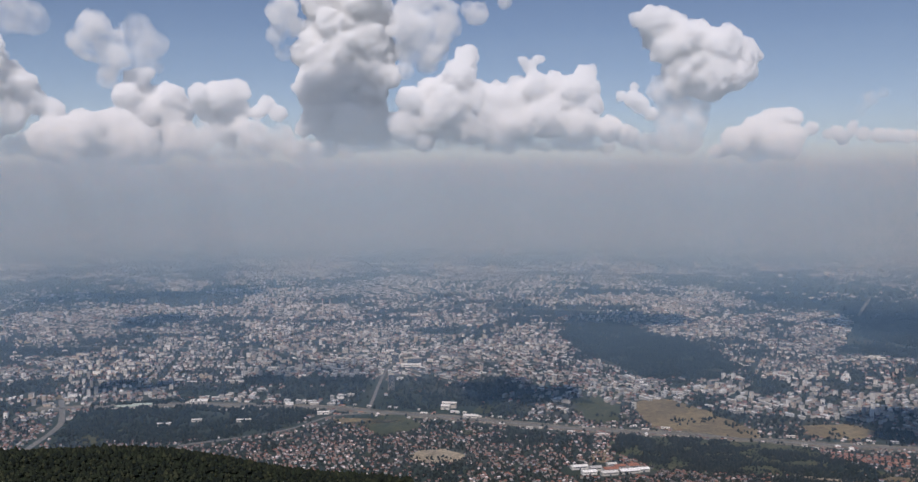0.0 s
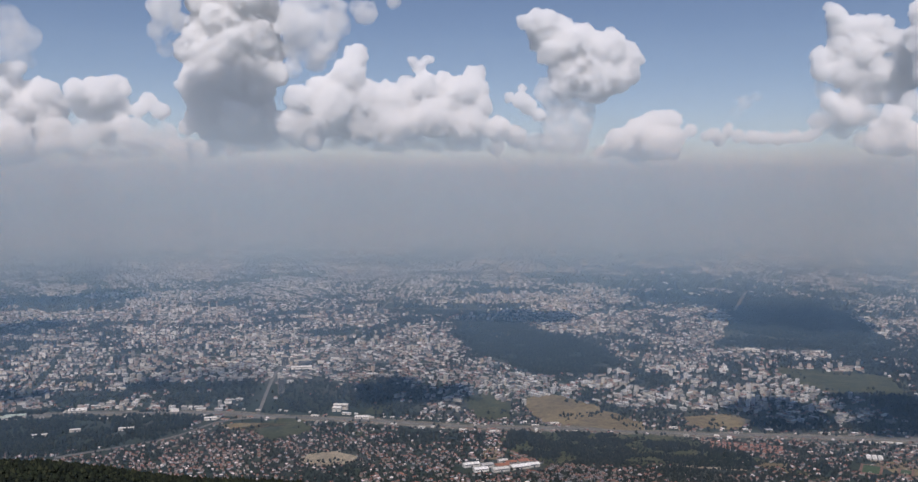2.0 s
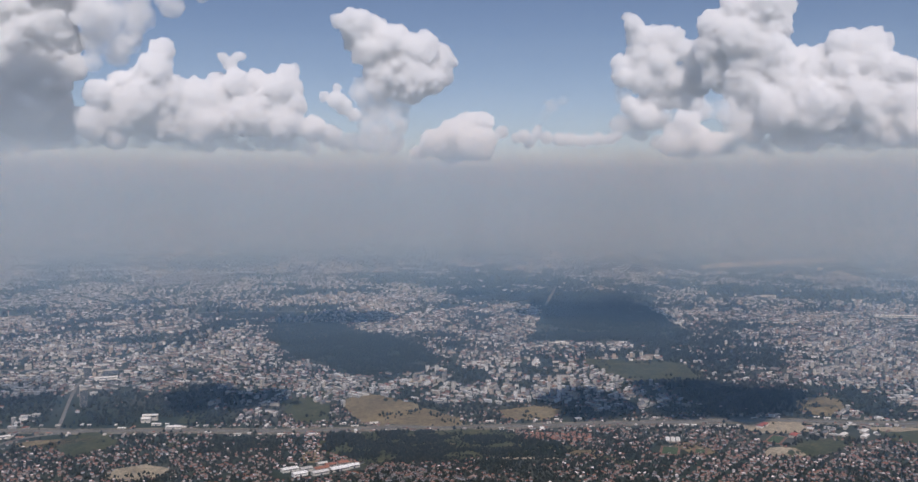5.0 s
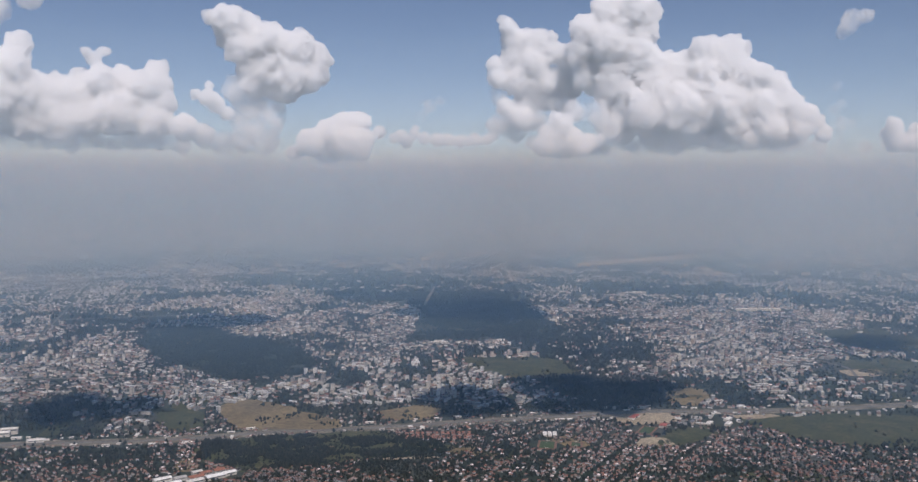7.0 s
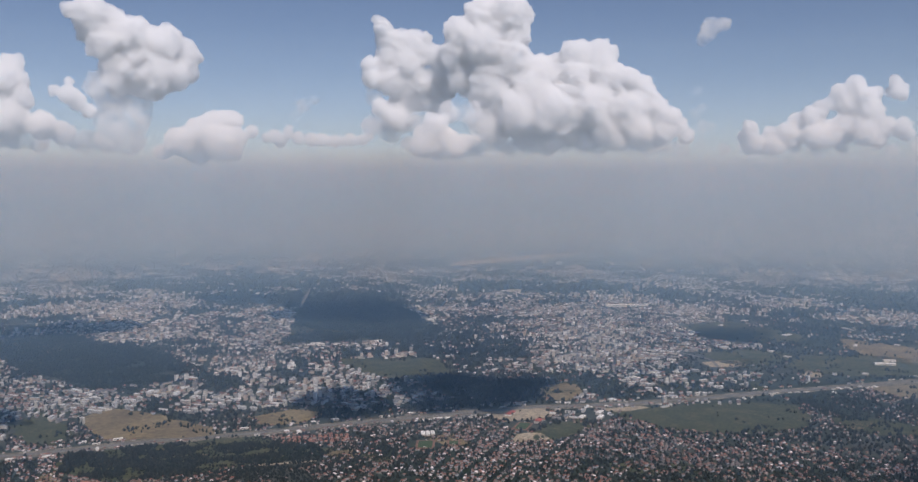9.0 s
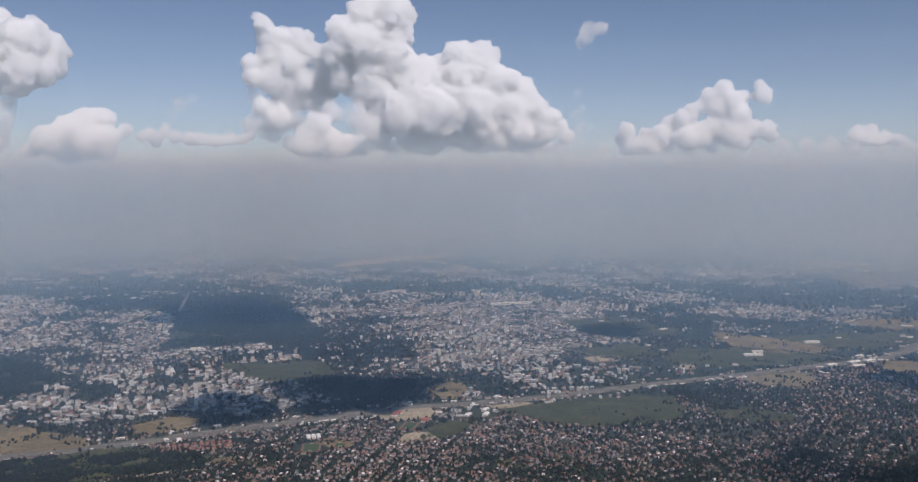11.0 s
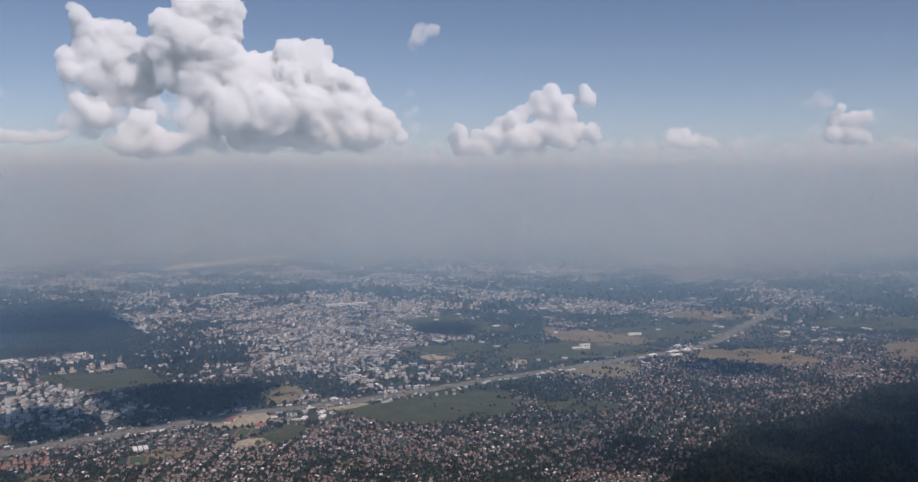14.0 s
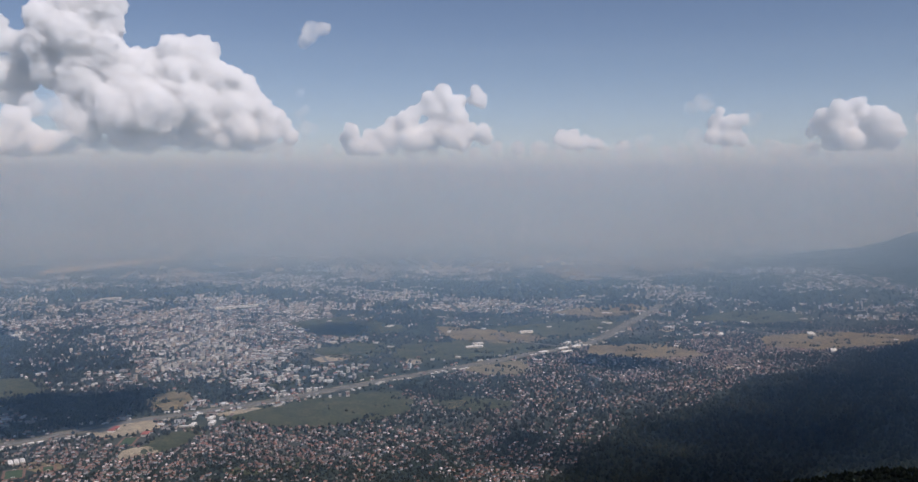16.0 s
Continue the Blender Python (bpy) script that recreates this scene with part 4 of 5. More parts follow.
sky_cloud("large heaped white cumulus cloud with billowing towers", VAPOUR, 4250, [(33.8, 9.1, 1.03), (33.5, 7.9, 0.96), (35.3, 10.0, 1.32), (36.8, 10.3, 1.32), (37.8, 10.1, 0.66), (37.4, 9.1, 0.88), (35.3, 8.4, 1.55), (36.9, 7.7, 1.18), (34.2, 6.5, 1.18), (35.7, 5.8, 1.55), (37.8, 6.0, 1.55), (38.9, 6.5, 1.25), (39.6, 7.0, 0.88), (40.9, 7.9, 0.81), (41.4, 8.3, 0.48), (42.5, 8.0, 0.74), (43.1, 7.8, 0.48), (42.3, 6.8, 1.18), (40.9, 6.4, 1.40), (43.3, 6.3, 1.07), (44.3, 6.4, 0.59), (44.9, 5.6, 0.92), (45.8, 4.6, 0.81), (44.4, 4.4, 1.32), (42.0, 4.6, 1.62), (39.6, 4.3, 1.62), (37.5, 4.3, 1.55), (36.0, 4.0, 1.25), (38.5, 3.2, 1.03), (40.6, 3.1, 1.03), (42.7, 3.3, 1.03), (44.7, 3.2, 1.03), (46.5, 3.8, 0.81)])
sky_cloud("soft white shoulder of a large cumulus cloud", VAPOUR, 4230, [(46.4, 3.0, 0.66), (47.2, 3.4, 0.59), (47.7, 2.8, 0.52), (46.9, 4.0, 0.52), (45.8, 2.7, 0.66), (36.1, 3.0, 0.81), (37.8, 2.6, 0.66), (39.6, 2.5, 0.66), (41.7, 2.6, 0.74), (43.7, 2.5, 0.66), (45.1, 2.5, 0.66)])
sky_cloud("small bright cumulus cloud before a larger one", VAPOUR, 4030, [(32.3, 3.5, 0.74), (31.7, 2.9, 0.81), (33.0, 2.6, 0.81), (34.1, 2.4, 0.59), (34.8, 2.6, 0.33), (31.4, 2.2, 0.74), (32.4, 2.0, 0.66), (31.9, 4.0, 0.37), (32.7, 3.8, 0.44), (33.5, 2.0, 0.59)])
sky_cloud("grey hanging edge of cumulus cloud", THIN_VAPOUR, 4130, [(35.2, 3.4, 0.88), (34.4, 4.4, 0.81), (35.7, 1.8, 0.44), (36.4, 1.6, 0.37), (33.2, 4.4, 0.74)])
sky_cloud("small white scrap of cloud alone in the blue", THIN_VAPOUR, 4250, [(49.1, 9.1, 0.66), (49.7, 9.3, 0.44), (48.6, 8.5, 0.44), (50.0, 9.4, 0.26), (48.9, 8.8, 0.52)])
sky_cloud("faint ragged remains of a cloud", FAINT_VAPOUR, 4250, [(48.6, 4.4, 0.33), (49.1, 3.3, 0.33), (48.5, 3.3, 0.52), (48.2, 4.1, 0.37), (48.3, 5.5, 0.33), (48.4, 2.4, 0.44)])
sky_cloud("white heaped cumulus cloud with a bright crown", VAPOUR, 4250, [(51.4, 3.1, 0.52), (51.0, 2.7, 0.40), (51.8, 2.2, 0.63), (52.8, 2.2, 0.63), (51.4, 2.0, 0.40), (52.5, 2.8, 0.48), (53.4, 3.0, 0.52), (54.1, 3.5, 0.59), (54.7, 3.9, 0.52), (55.2, 4.2, 0.55), (55.6, 4.5, 0.40), (54.3, 2.7, 0.44), (56.3, 5.1, 0.59), (57.1, 5.4, 0.66), (56.7, 4.4, 0.66), (57.8, 4.9, 0.52), (58.2, 5.0, 0.40), (58.0, 4.0, 0.74), (56.7, 3.1, 0.92), (55.8, 2.7, 0.77), (57.6, 2.8, 0.74), (58.7, 3.1, 0.66), (59.6, 3.1, 0.52), (59.8, 2.7, 0.44), (60.5, 3.9, 0.48), (60.8, 3.1, 0.40), (52.1, 3.6, 0.22), (51.2, 3.4, 0.26), (60.5, 4.2, 0.29), (58.3, 2.4, 0.52), (55.0, 2.6, 0.74), (53.6, 2.4, 0.48), (55.0, 3.4, 0.59)])
sky_cloud("small detached puff of cumulus cloud", VAPOUR, 4250, [(59.2, 5.5, 0.40), (59.4, 5.1, 0.48), (58.9, 5.1, 0.29), (59.6, 4.8, 0.29), (59.1, 5.8, 0.26)])
sky_cloud("low small white puff of cloud", VAPOUR, 4190, [(64.5, 2.9, 0.37), (65.2, 2.9, 0.40), (66.0, 2.5, 0.37), (66.7, 2.3, 0.37), (64.9, 2.4, 0.44), (64.3, 2.6, 0.33), (65.6, 2.3, 0.37)])
sky_cloud("faint low scraps of cloud in the haze", FAINT_VAPOUR, 4190, [(67.6, 1.8, 0.52), (68.1, 1.6, 0.40), (63.8, 2.1, 0.40), (69.2, 2.4, 0.40), (69.7, 2.6, 0.33), (60.5, 2.0, 0.52), (60.9, 1.7, 0.37)])
sky_cloud("small pale cumulus cloud with frayed edges", VAPOUR, 4250, [(74.0, 4.2, 0.29), (73.8, 3.5, 0.55), (74.7, 3.5, 0.55), (74.5, 2.7, 0.63), (73.6, 2.7, 0.52), (75.2, 2.5, 0.44), (75.3, 3.7, 0.37)])
sky_cloud("faint veil round a small cumulus cloud", FAINT_VAPOUR, 4250, [(73.1, 4.8, 0.59), (72.3, 4.4, 0.44), (72.5, 2.8, 0.55), (75.7, 3.7, 0.52), (76.0, 3.8, 0.37), (73.0, 1.9, 0.66), (71.6, 1.9, 0.55), (76.0, 1.7, 0.55), (77.3, 1.8, 0.48)])
sky_cloud("white round-topped cumulus cloud with curled edges", VAPOUR, 4250, [(80.6, 4.2, 0.52), (81.4, 4.3, 0.52), (81.9, 3.9, 0.55), (82.7, 3.7, 0.63), (79.7, 3.8, 0.48), (79.4, 3.3, 0.44), (79.1, 2.9, 0.33), (81.1, 3.3, 0.66), (79.7, 3.0, 0.40), (80.5, 2.2, 0.52), (81.3, 2.4, 0.66), (82.1, 2.4, 0.66), (80.1, 2.2, 0.40), (83.0, 2.8, 0.66), (83.6, 2.8, 0.55), (83.3, 2.3, 0.55), (83.5, 3.5, 0.40), (78.5, 3.2, 0.26), (80.4, 3.2, 0.52), (81.8, 4.6, 0.26)])
sky_cloud("small scrap of cloud beside a round cumulus", THIN_VAPOUR, 4250, [(84.9, 3.5, 0.37), (85.3, 3.2, 0.44), (85.8, 3.1, 0.44), (85.1, 2.5, 0.59)])
sky_cloud("long grey-white base of joined cumulus clouds", THIN_VAPOUR, 4480, [(-27.2, 2.0, 0.62), (-26.2, 1.9, 0.63), (-25.2, 2.1, 0.71), (-24.2, 1.7, 0.82), (-23.1, 1.8, 0.65), (-22.1, 1.9, 0.67), (-21.0, 2.1, 0.62), (-19.9, 2.1, 0.86), (-18.8, 1.8, 0.83), (-17.7, 1.8, 0.65), (-16.5, 2.1, 0.77), (-15.4, 1.9, 0.84), (-14.2, 1.8, 0.61), (-13.0, 2.0, 0.79), (-11.8, 2.0, 0.64), (-10.6, 2.0, 0.62), (-9.4, 1.8, 0.84), (-8.2, 2.0, 0.68)])
sky_cloud("grey-white cloud base between cumulus heads", THIN_VAPOUR, 4440, [(-8.1, 2.2, 0.72), (-6.9, 2.2, 0.78), (-5.7, 2.4, 0.68), (-4.5, 2.4, 0.68), (-3.2, 2.6, 0.66), (-2.0, 2.3, 0.60), (-0.7, 2.6, 0.73), (0.5, 2.5, 0.71), (1.8, 2.4, 0.66), (3.0, 2.2, 0.63), (4.2, 2.5, 0.63), (5.5, 2.4, 0.65), (6.7, 2.5, 0.75), (7.9, 2.5, 0.71), (9.2, 2.2, 0.61), (10.4, 2.6, 0.64), (11.6, 2.3, 0.72)])
sky_cloud("pale low cloud base under a large cumulus", THIN_VAPOUR, 4420, [(30.6, 2.4, 0.51), (31.7, 2.4, 0.54), (32.8, 2.4, 0.60), (33.9, 2.1, 0.65), (35.0, 2.2, 0.65), (36.1, 2.4, 0.51), (37.1, 2.1, 0.61), (38.2, 2.3, 0.65), (39.3, 2.2, 0.62), (40.3, 2.3, 0.48), (41.4, 2.2, 0.47), (42.4, 2.2, 0.65), (43.4, 2.3, 0.44), (44.4, 2.3, 0.48), (45.4, 2.1, 0.52), (46.4, 2.2, 0.46), (47.4, 2.0, 0.54)])
sky_cloud("thin low cloud along the top of the haze", THIN_VAPOUR, 4380, [(49.9, 2.0, 0.38), (51.2, 2.1, 0.41), (52.5, 1.9, 0.40), (53.9, 2.1, 0.48), (55.2, 2.0, 0.59), (56.5, 2.1, 0.48), (57.8, 1.8, 0.46), (59.1, 1.7, 0.47), (60.4, 2.1, 0.46), (61.8, 2.1, 0.46), (63.1, 2.0, 0.56), (64.4, 1.8, 0.48), (65.7, 2.1, 0.42), (67.0, 2.0, 0.41), (68.3, 2.0, 0.56), (69.5, 2.1, 0.38), (70.8, 1.7, 0.49), (72.0, 1.7, 0.46), (73.3, 1.7, 0.51), (74.5, 1.7, 0.53), (75.7, 1.9, 0.39), (76.9, 2.0, 0.56), (78.1, 1.7, 0.57), (79.2, 1.9, 0.51), (80.4, 1.7, 0.51), (81.5, 1.7, 0.48), (82.6, 1.7, 0.52), (83.7, 1.8, 0.57)])


# clouds overhead, whose shadows lie on the plain
def overhead_cloud(sx, sy, sz, across, along, heads, mat=CLOUD):
    """A cloud high up whose shade falls round (sx, sy, sz), so wide and so deep as seen from the summit."""
    r = random.Random(int(sx * 3 + sy))
    top = 800.0
    c = Vector((sx, sy, sz)) + TO_SUN * ((top - sz) / TO_SUN.z)
    far = Vector((sx, sy, 0)).normalized()
    wide = Vector((far.y, -far.x, 0))
    lobes = []
    for _ in range(heads):
        q, turn = math.sqrt(r.random()) * 0.78, r.uniform(0, 6.28)
        lobes.append((c + wide * across * q * math.cos(turn) + far * along * q * math.sin(turn) + Vector((0, 0, r.uniform(-5, 25))), r.uniform(0.26, 0.42) * min(across, along)))
    return tagged(new("cloud", melted(lobes, 12.0, mat, r)), "white cumulus cloud drifting high above the plain", "cloud", group="cumulus clouds")


overhead_cloud(63, 1019, 0, 76, 52, 20)
overhead_cloud(-192, 1119, 0, 94, 70, 11, SHADE_VAPOUR)
overhead_cloud(-384, 1039, 0, 66, 34, 10)
overhead_cloud(-656, 1902, 0, 270, 120, 14)
overhead_cloud(-533, 1544, 0, 70, 70, 9)
overhead_cloud(281, 1577, 0, 132, 90, 12)
overhead_cloud(432, 876, 0, 50, 72, 18)
overhead_cloud(590, 855, 0, 118, 66, 26)
overhead_cloud(446, 879, 0, 46, 48, 10)
overhead_cloud(719, 1067, 0, 116, 52, 11, SHADE_VAPOUR)
overhead_cloud(1146, 921, 0, 60, 52, 12)
overhead_cloud(681, 1802, 0, 111, 60, 12)
overhead_cloud(772, 1507, 0, 170, 130, 14)
overhead_cloud(1119, 454, 0, 85, 45, 10)
overhead_cloud(711, 368, 10, 55, 70, 24, SHADE_VAPOUR)
overhead_cloud(700, 262, 20, 60, 90, 24, SHADE_VAPOUR)
overhead_cloud(620, 160, 40, 110, 120, 24, SHADE_VAPOUR)
overhead_cloud(830, 170, 30, 120, 140, 24, SHADE_VAPOUR)
overhead_cloud(1040, 130, 20, 100, 150, 24, SHADE_VAPOUR)
overhead_cloud(1260, 70, 20, 80, 160, 24, SHADE_VAPOUR)
overhead_cloud(450, 60, 60, 110, 130, 24, SHADE_VAPOUR)
overhead_cloud(820, 40, 40, 110, 190, 24, SHADE_VAPOUR)
overhead_cloud(559, 817, 0, 70, 60, 18)

# ---- haze over the plain ----
HAZE = vapour("haze", (0.36, 0.63, 1.0), 0.00048, 0.15)
FAR_HAZE = vapour("far_haze", (0.61, 0.85, 1.0), 0.00031, 0.33)
LOW_HAZE = vapour("low_haze", (0.76, 0.92, 1.0), 0.00024, 0.12)
HIGH_HAZE = vapour("high_haze", (0.74, 0.89, 1.0), 0.00006)
VEIL = vapour("sky_veil", (0.74, 0.89, 1.0), 0.00006)


def haze_bank(r0, r1, top, mat, label):
    n = 96
    v = [(r * math.sin(2 * math.pi * k / n), r * math.cos(2 * math.pi * k / n), z) for r, z in ((r0, -60), (r1, -60), (r1, top), (r0, top)) for k in range(n)]
    f = [(a * n + k, a * n + (k + 1) % n, b * n + (k + 1) % n, b * n + k) for a, b in ((0, 1), (1, 2), (2, 3), (3, 0)) for k in range(n)]
    ob = quick_mesh("haze", np.array(v), np.array(f), [mat])
    bm = bmesh.new()
    bm.from_mesh(ob.data)
    bmesh.ops.recalc_face_normals(bm, faces=bm.faces)
    bm.to_mesh(ob.data)
    bm.free()
    return tagged(ob, label, "haze", kind="stuff")


haze_bank(600, 4980, 290, HAZE, "thin blue-grey summer haze over the plain")
for r0, top in ((1750, 270), (2100, 298), (2500, 338)):
    haze_bank(r0, 4975, top, FAR_HAZE, "denser grey-blue haze on the far plain")
haze_bank(2000, 4972, 130, LOW_HAZE, "pale ground haze over the far city and fields")
for k, top in enumerate((330, 350, 375, 415, 475, 560, 680)):
    haze_bank(2500 + 40 * k, 4970, top, HIGH_HAZE, "thin pale haze round the feet of the clouds")
haze_bank(2480, 4965, 940, VEIL, "faint veil of haze before the clouds")

# grass strips and tracks on the overgrown slope
for k, (cx, cy, w, d, turn, mat) in enumerate(STRIPS):
    c, t = math.cos(radians(turn)), math.sin(radians(turn))
    poly = [(cx + c * u * w - t * v * d, cy + t * u * w + c * v * d) for u, v in ((-1, -0.6), (-0.3, -1.1), (0.5, -0.8), (1.1, -0.3), (0.9, 0.7), (0.1, 1.0), (-0.8, 0.8))]
    build_field(mat, "strip of grass between bushes on the slope below the ring road", poly, 900 + k)
# small clearings and yards between the houses
for k in range(70):
    az, r = radians(rng.uniform(-26, 80)), rng.uniform(760, 1500)
    w, d, turn = rng.uniform(6, 22), rng.uniform(5, 14), rng.uniform(0, 3.14)
    cx, cy = r * math.sin(az), r * math.cos(az)
    if float(road_gap(np.array([cx]), np.array([cy]))[0]) < 20 or r < float(foot(cx, cy)) + 40:
        continue
    c, t = math.cos(turn), math.sin(turn)
    poly = [(cx + c * u * w - t * v * d, cy + t * u * w + c * v * d) for u, v in ((-1, -1), (0, -1.1), (1, -0.9), (1.1, 0.1), (0.9, 1), (-0.1, 1.1), (-1, 0.9))]
    build_field((MEADOW, DRY_GRASS, BARE)[int(rng.choice(3, p=[0.5, 0.3, 0.2]))], "small open plot of grass or bare soil among houses", poly, 400 + k)
# far fields
for k in range(190):
    az, r = radians(rng.uniform(-30, 88)), rng.uniform(2600, 4550)
    if k < 25:
        az, r = radians(rng.uniform(62, 88)), rng.uniform(1500, 2700)
    w, d, turn = rng.uniform(40, 200), rng.uniform(30, 110), rng.uniform(0, 3.14)
    c, t = math.cos(turn), math.sin(turn)
    poly = [(r * math.sin(az) + c * u * w - t * v * d, r * math.cos(az) + t * u * w + c * v * d) for u, v in ((-1, -1), (0, -1.1), (1, -0.9), (1.1, 0.1), (0.9, 1), (-0.1, 1.1), (-1, 0.9))]
    if float(height(*poly[0])) < 8 and float(farmland(np.array([poly[0][0]]), np.array([poly[0][1]]))[0]) > 0.5 and not inside(np.array([r * math.sin(az)]), np.array([r * math.cos(az)]), AIRPORT)[0]:
        build_field((STUBBLE, DRY_GRASS, MEADOW, BARE)[int(rng.choice(4, p=[0.35, 0.3, 0.25, 0.1]))], "farm field on the far plain", poly, 200 + k)


# ---- single buildings ----
def part(name, bm, mat, parent, label=""):
    me = bpy.data.meshes.new(name)
    bm.to_mesh(me)
    bm.free()
    me.materials.append(mat)
    ob = new(name, me)
    ob.parent = parent
    return tagged(ob, label) if label else ob


def block_bm(boxes):
    """One bmesh of boxes (x0, y0, z0, x1, y1, z1)."""
    bm = bmesh.new()
    for x0, y0, z0, x1, y1, z1 in boxes:
        m = Matrix.Translation(((x0 + x1) / 2, (y0 + y1) / 2, (z0 + z1) / 2)) @ Matrix.Diagonal((x1 - x0, y1 - y0, z1 - z0, 1))
        bmesh.ops.create_cube(bm, size=1, matrix=m)
    return bm


def gable_bm(w, d, z, rise, over=0.25, hip=0.0, thick=0.14):
    """A pitched roof with thickness and overhang, its ridge along x."""
    bm = bmesh.new()
    a, b, r = w / 2 + over, d / 2 + over, w / 2 + over - hip
    rows = []
    for dz in (0, thick):
        rows.append([bm.verts.new(p) for p in ((-a, -b, z + dz), (a, -b, z + dz), (a, b, z + dz), (-a, b, z + dz), (-r, 0, z + rise + dz), (r, 0, z + rise + dz))])
    for k, (lo) in enumerate(rows):
        for f in ((0, 1, 5, 4), (2, 3, 4, 5), (1, 2, 5), (3, 0, 4)):
            bm.faces.new([lo[i] for i in (f if k else f[::-1])])
    for i in range(4):
        j = (i + 1) % 4
        bm.faces.new((rows[0][i], rows[0][j], rows[1][j], rows[1][i]))
    return bm


def place(ob, x, y, turn):
    ob.matrix_world = pose(x, y, float(height(x, y)), 0, 0, turn)
    return ob


def villa(w, d, h, rise, hip, chimney):
    """A small house: walls, tiled roof, chimney, door, windows."""
    root = new("house")
    part("wall", block_bm([(-w / 2, -d / 2, -0.8, w / 2, d / 2, h)]), VILLA_WALL, root)
    part("roof", gable_bm(w, d, h, rise, 0.25, hip), VILLA_ROOF, root)
    part("chimney", block_bm([(chimney - 0.15, 0.15, h + rise * 0.3, chimney + 0.15, 0.45, h + rise + 0.35)]), CONCRETE, root)
    part("door", block_bm([(-0.2, -d / 2 - 0.04, 0, 0.2, -d / 2 + 0.02, 0.75)]), DARK_GLASS, root)
    for x0 in (-w * 0.32, w * 0.32):
        for y0 in (-d / 2, d / 2):
            part("window", block_bm([(x0 - 0.25, y0 - 0.04, h * 0.5, x0 + 0.25, y0 + 0.04, h * 0.82)]), DARK_GLASS, root)
    return tagged(root, "plastered suburban house with a clay tile roof", "house", group="suburban houses")


def flat_block(w, d, floors, stair):
    """An apartment block: walls, a row of windows on each floor, flat roof, stair head."""
    root = new("apartment_building")
    h = floors * 0.85 + 0.4
    part("wall", block_bm([(-w / 2, -d / 2, -1, w / 2, d / 2, h)]), FLAT_WALL, root)
    part("roof", block_bm([(-w / 2 - 0.1, -d / 2 - 0.1, h, w / 2 + 0.1, d / 2 + 0.1, h + 0.25)]), BLOCK_ROOF, root)
    part("stair_head", block_bm([(stair - 0.8, -0.7, h + 0.25, stair + 0.8, 0.7, h + 1.1)]), CONCRETE, root)
    n = max(2, int(w / 1.1))
    for k in range(floors):
        z = 0.4 + k * 0.85
        boxes = [(-w / 2 + (i + 0.25) * w / n, s * d / 2 - 0.04, z, -w / 2 + (i + 0.75) * w / n, s * d / 2 + 0.04, z + 0.44) for i in range(n) for s in (-1, 1)]
        part("window_row", block_bm(boxes), DARK_GLASS, root)
    return tagged(root, "plastered apartment block with rows of windows and a flat roof", "building", group="apartment blocks")


def hall(name, x, y, w, d, h, turn, wall, roof, label, rise=0.5):
    """A low hall: walls, shallow roof, a gate and a strip of windows."""
    root = new(name)
    part("wall", block_bm([(-w / 2, -d / 2, -0.8, w / 2, d / 2, h)]), wall, root)
    part("roof", gable_bm(w, d, h, rise, 0.2), roof, root)
    part("gate", block_bm([(-0.7, -d / 2 - 0.06, 0, 0.7, -d / 2 + 0.03, min(1.4, h * 0.7))]), DARK_GLASS, root)
    part("window_strip", block_bm([(-w * 0.42, s * d / 2 - 0.05, h * 0.66, w * 0.42, s * d / 2 + 0.05, h * 0.86) for s in (-1, 1)]), DARK_GLASS, root)
    return tagged(place(root, x, y, turn), label, "building")


def repeat(ob, pieces, m):
    """Another one of a thing, on the same meshes."""
    twin = ob.copy()
    scene.collection.objects.link(twin)
    twin.matrix_world = m
    for p in pieces:
        q = p.copy()
        scene.collection.objects.link(q)
        q.parent = twin
    return twin


VILLAS = [villa(2.3, 1.9, 1.2, 0.75, 0.7, 0.4), villa(2.8, 2.1, 1.6, 0.85, 0.0, -0.6), villa(2.0, 1.9, 1.0, 0.7, 0.6, 0.3), villa(3.2, 2.2, 1.4, 0.85, 0.9, 0.7), villa(2.4, 2.3, 1.7, 0.85, 0.8, -0.3)]
for ob, (px, py, turn) in zip(VILLAS, [(150, 690, 20), (205, 680, 50), (260, 668, 75), (320, 655, 10), (380, 640, 35)]):
    place(ob, px, py, turn)
VILLA_PARTS = [list(ob.children) for ob in VILLAS]
for i, (px, py, turn) in enumerate(zip(NEAR_X, NEAR_Y, NEAR_A)):
    repeat(VILLAS[i % 5], VILLA_PARTS[i % 5], pose(px, py, float(height(px, py)), 0, 0, math.degrees(turn)))

BLOCKS = [flat_block(6.6, 2.7, 4, 1.6), flat_block(9.4, 2.8, 3, -2.6), flat_block(3.8, 3.3, 7, 0), flat_block(5.8, 2.8, 4, 1.3), flat_block(7.8, 2.6, 3, 0.5)]
BLOCK_PARTS = [list(ob.children) for ob in BLOCKS]
for i, (px, py, turn) in enumerate(zip(BLOCK_X, BLOCK_Y, BLOCK_A)):
    m = pose(px, py, float(height(px, py)), 0, 0, math.degrees(turn))
    if i < 5:
        BLOCKS[i].matrix_world = m
    else:
        repeat(BLOCKS[int(i * 7 + i // 5) % 5], BLOCK_PARTS[int(i * 7 + i // 5) % 5], m)



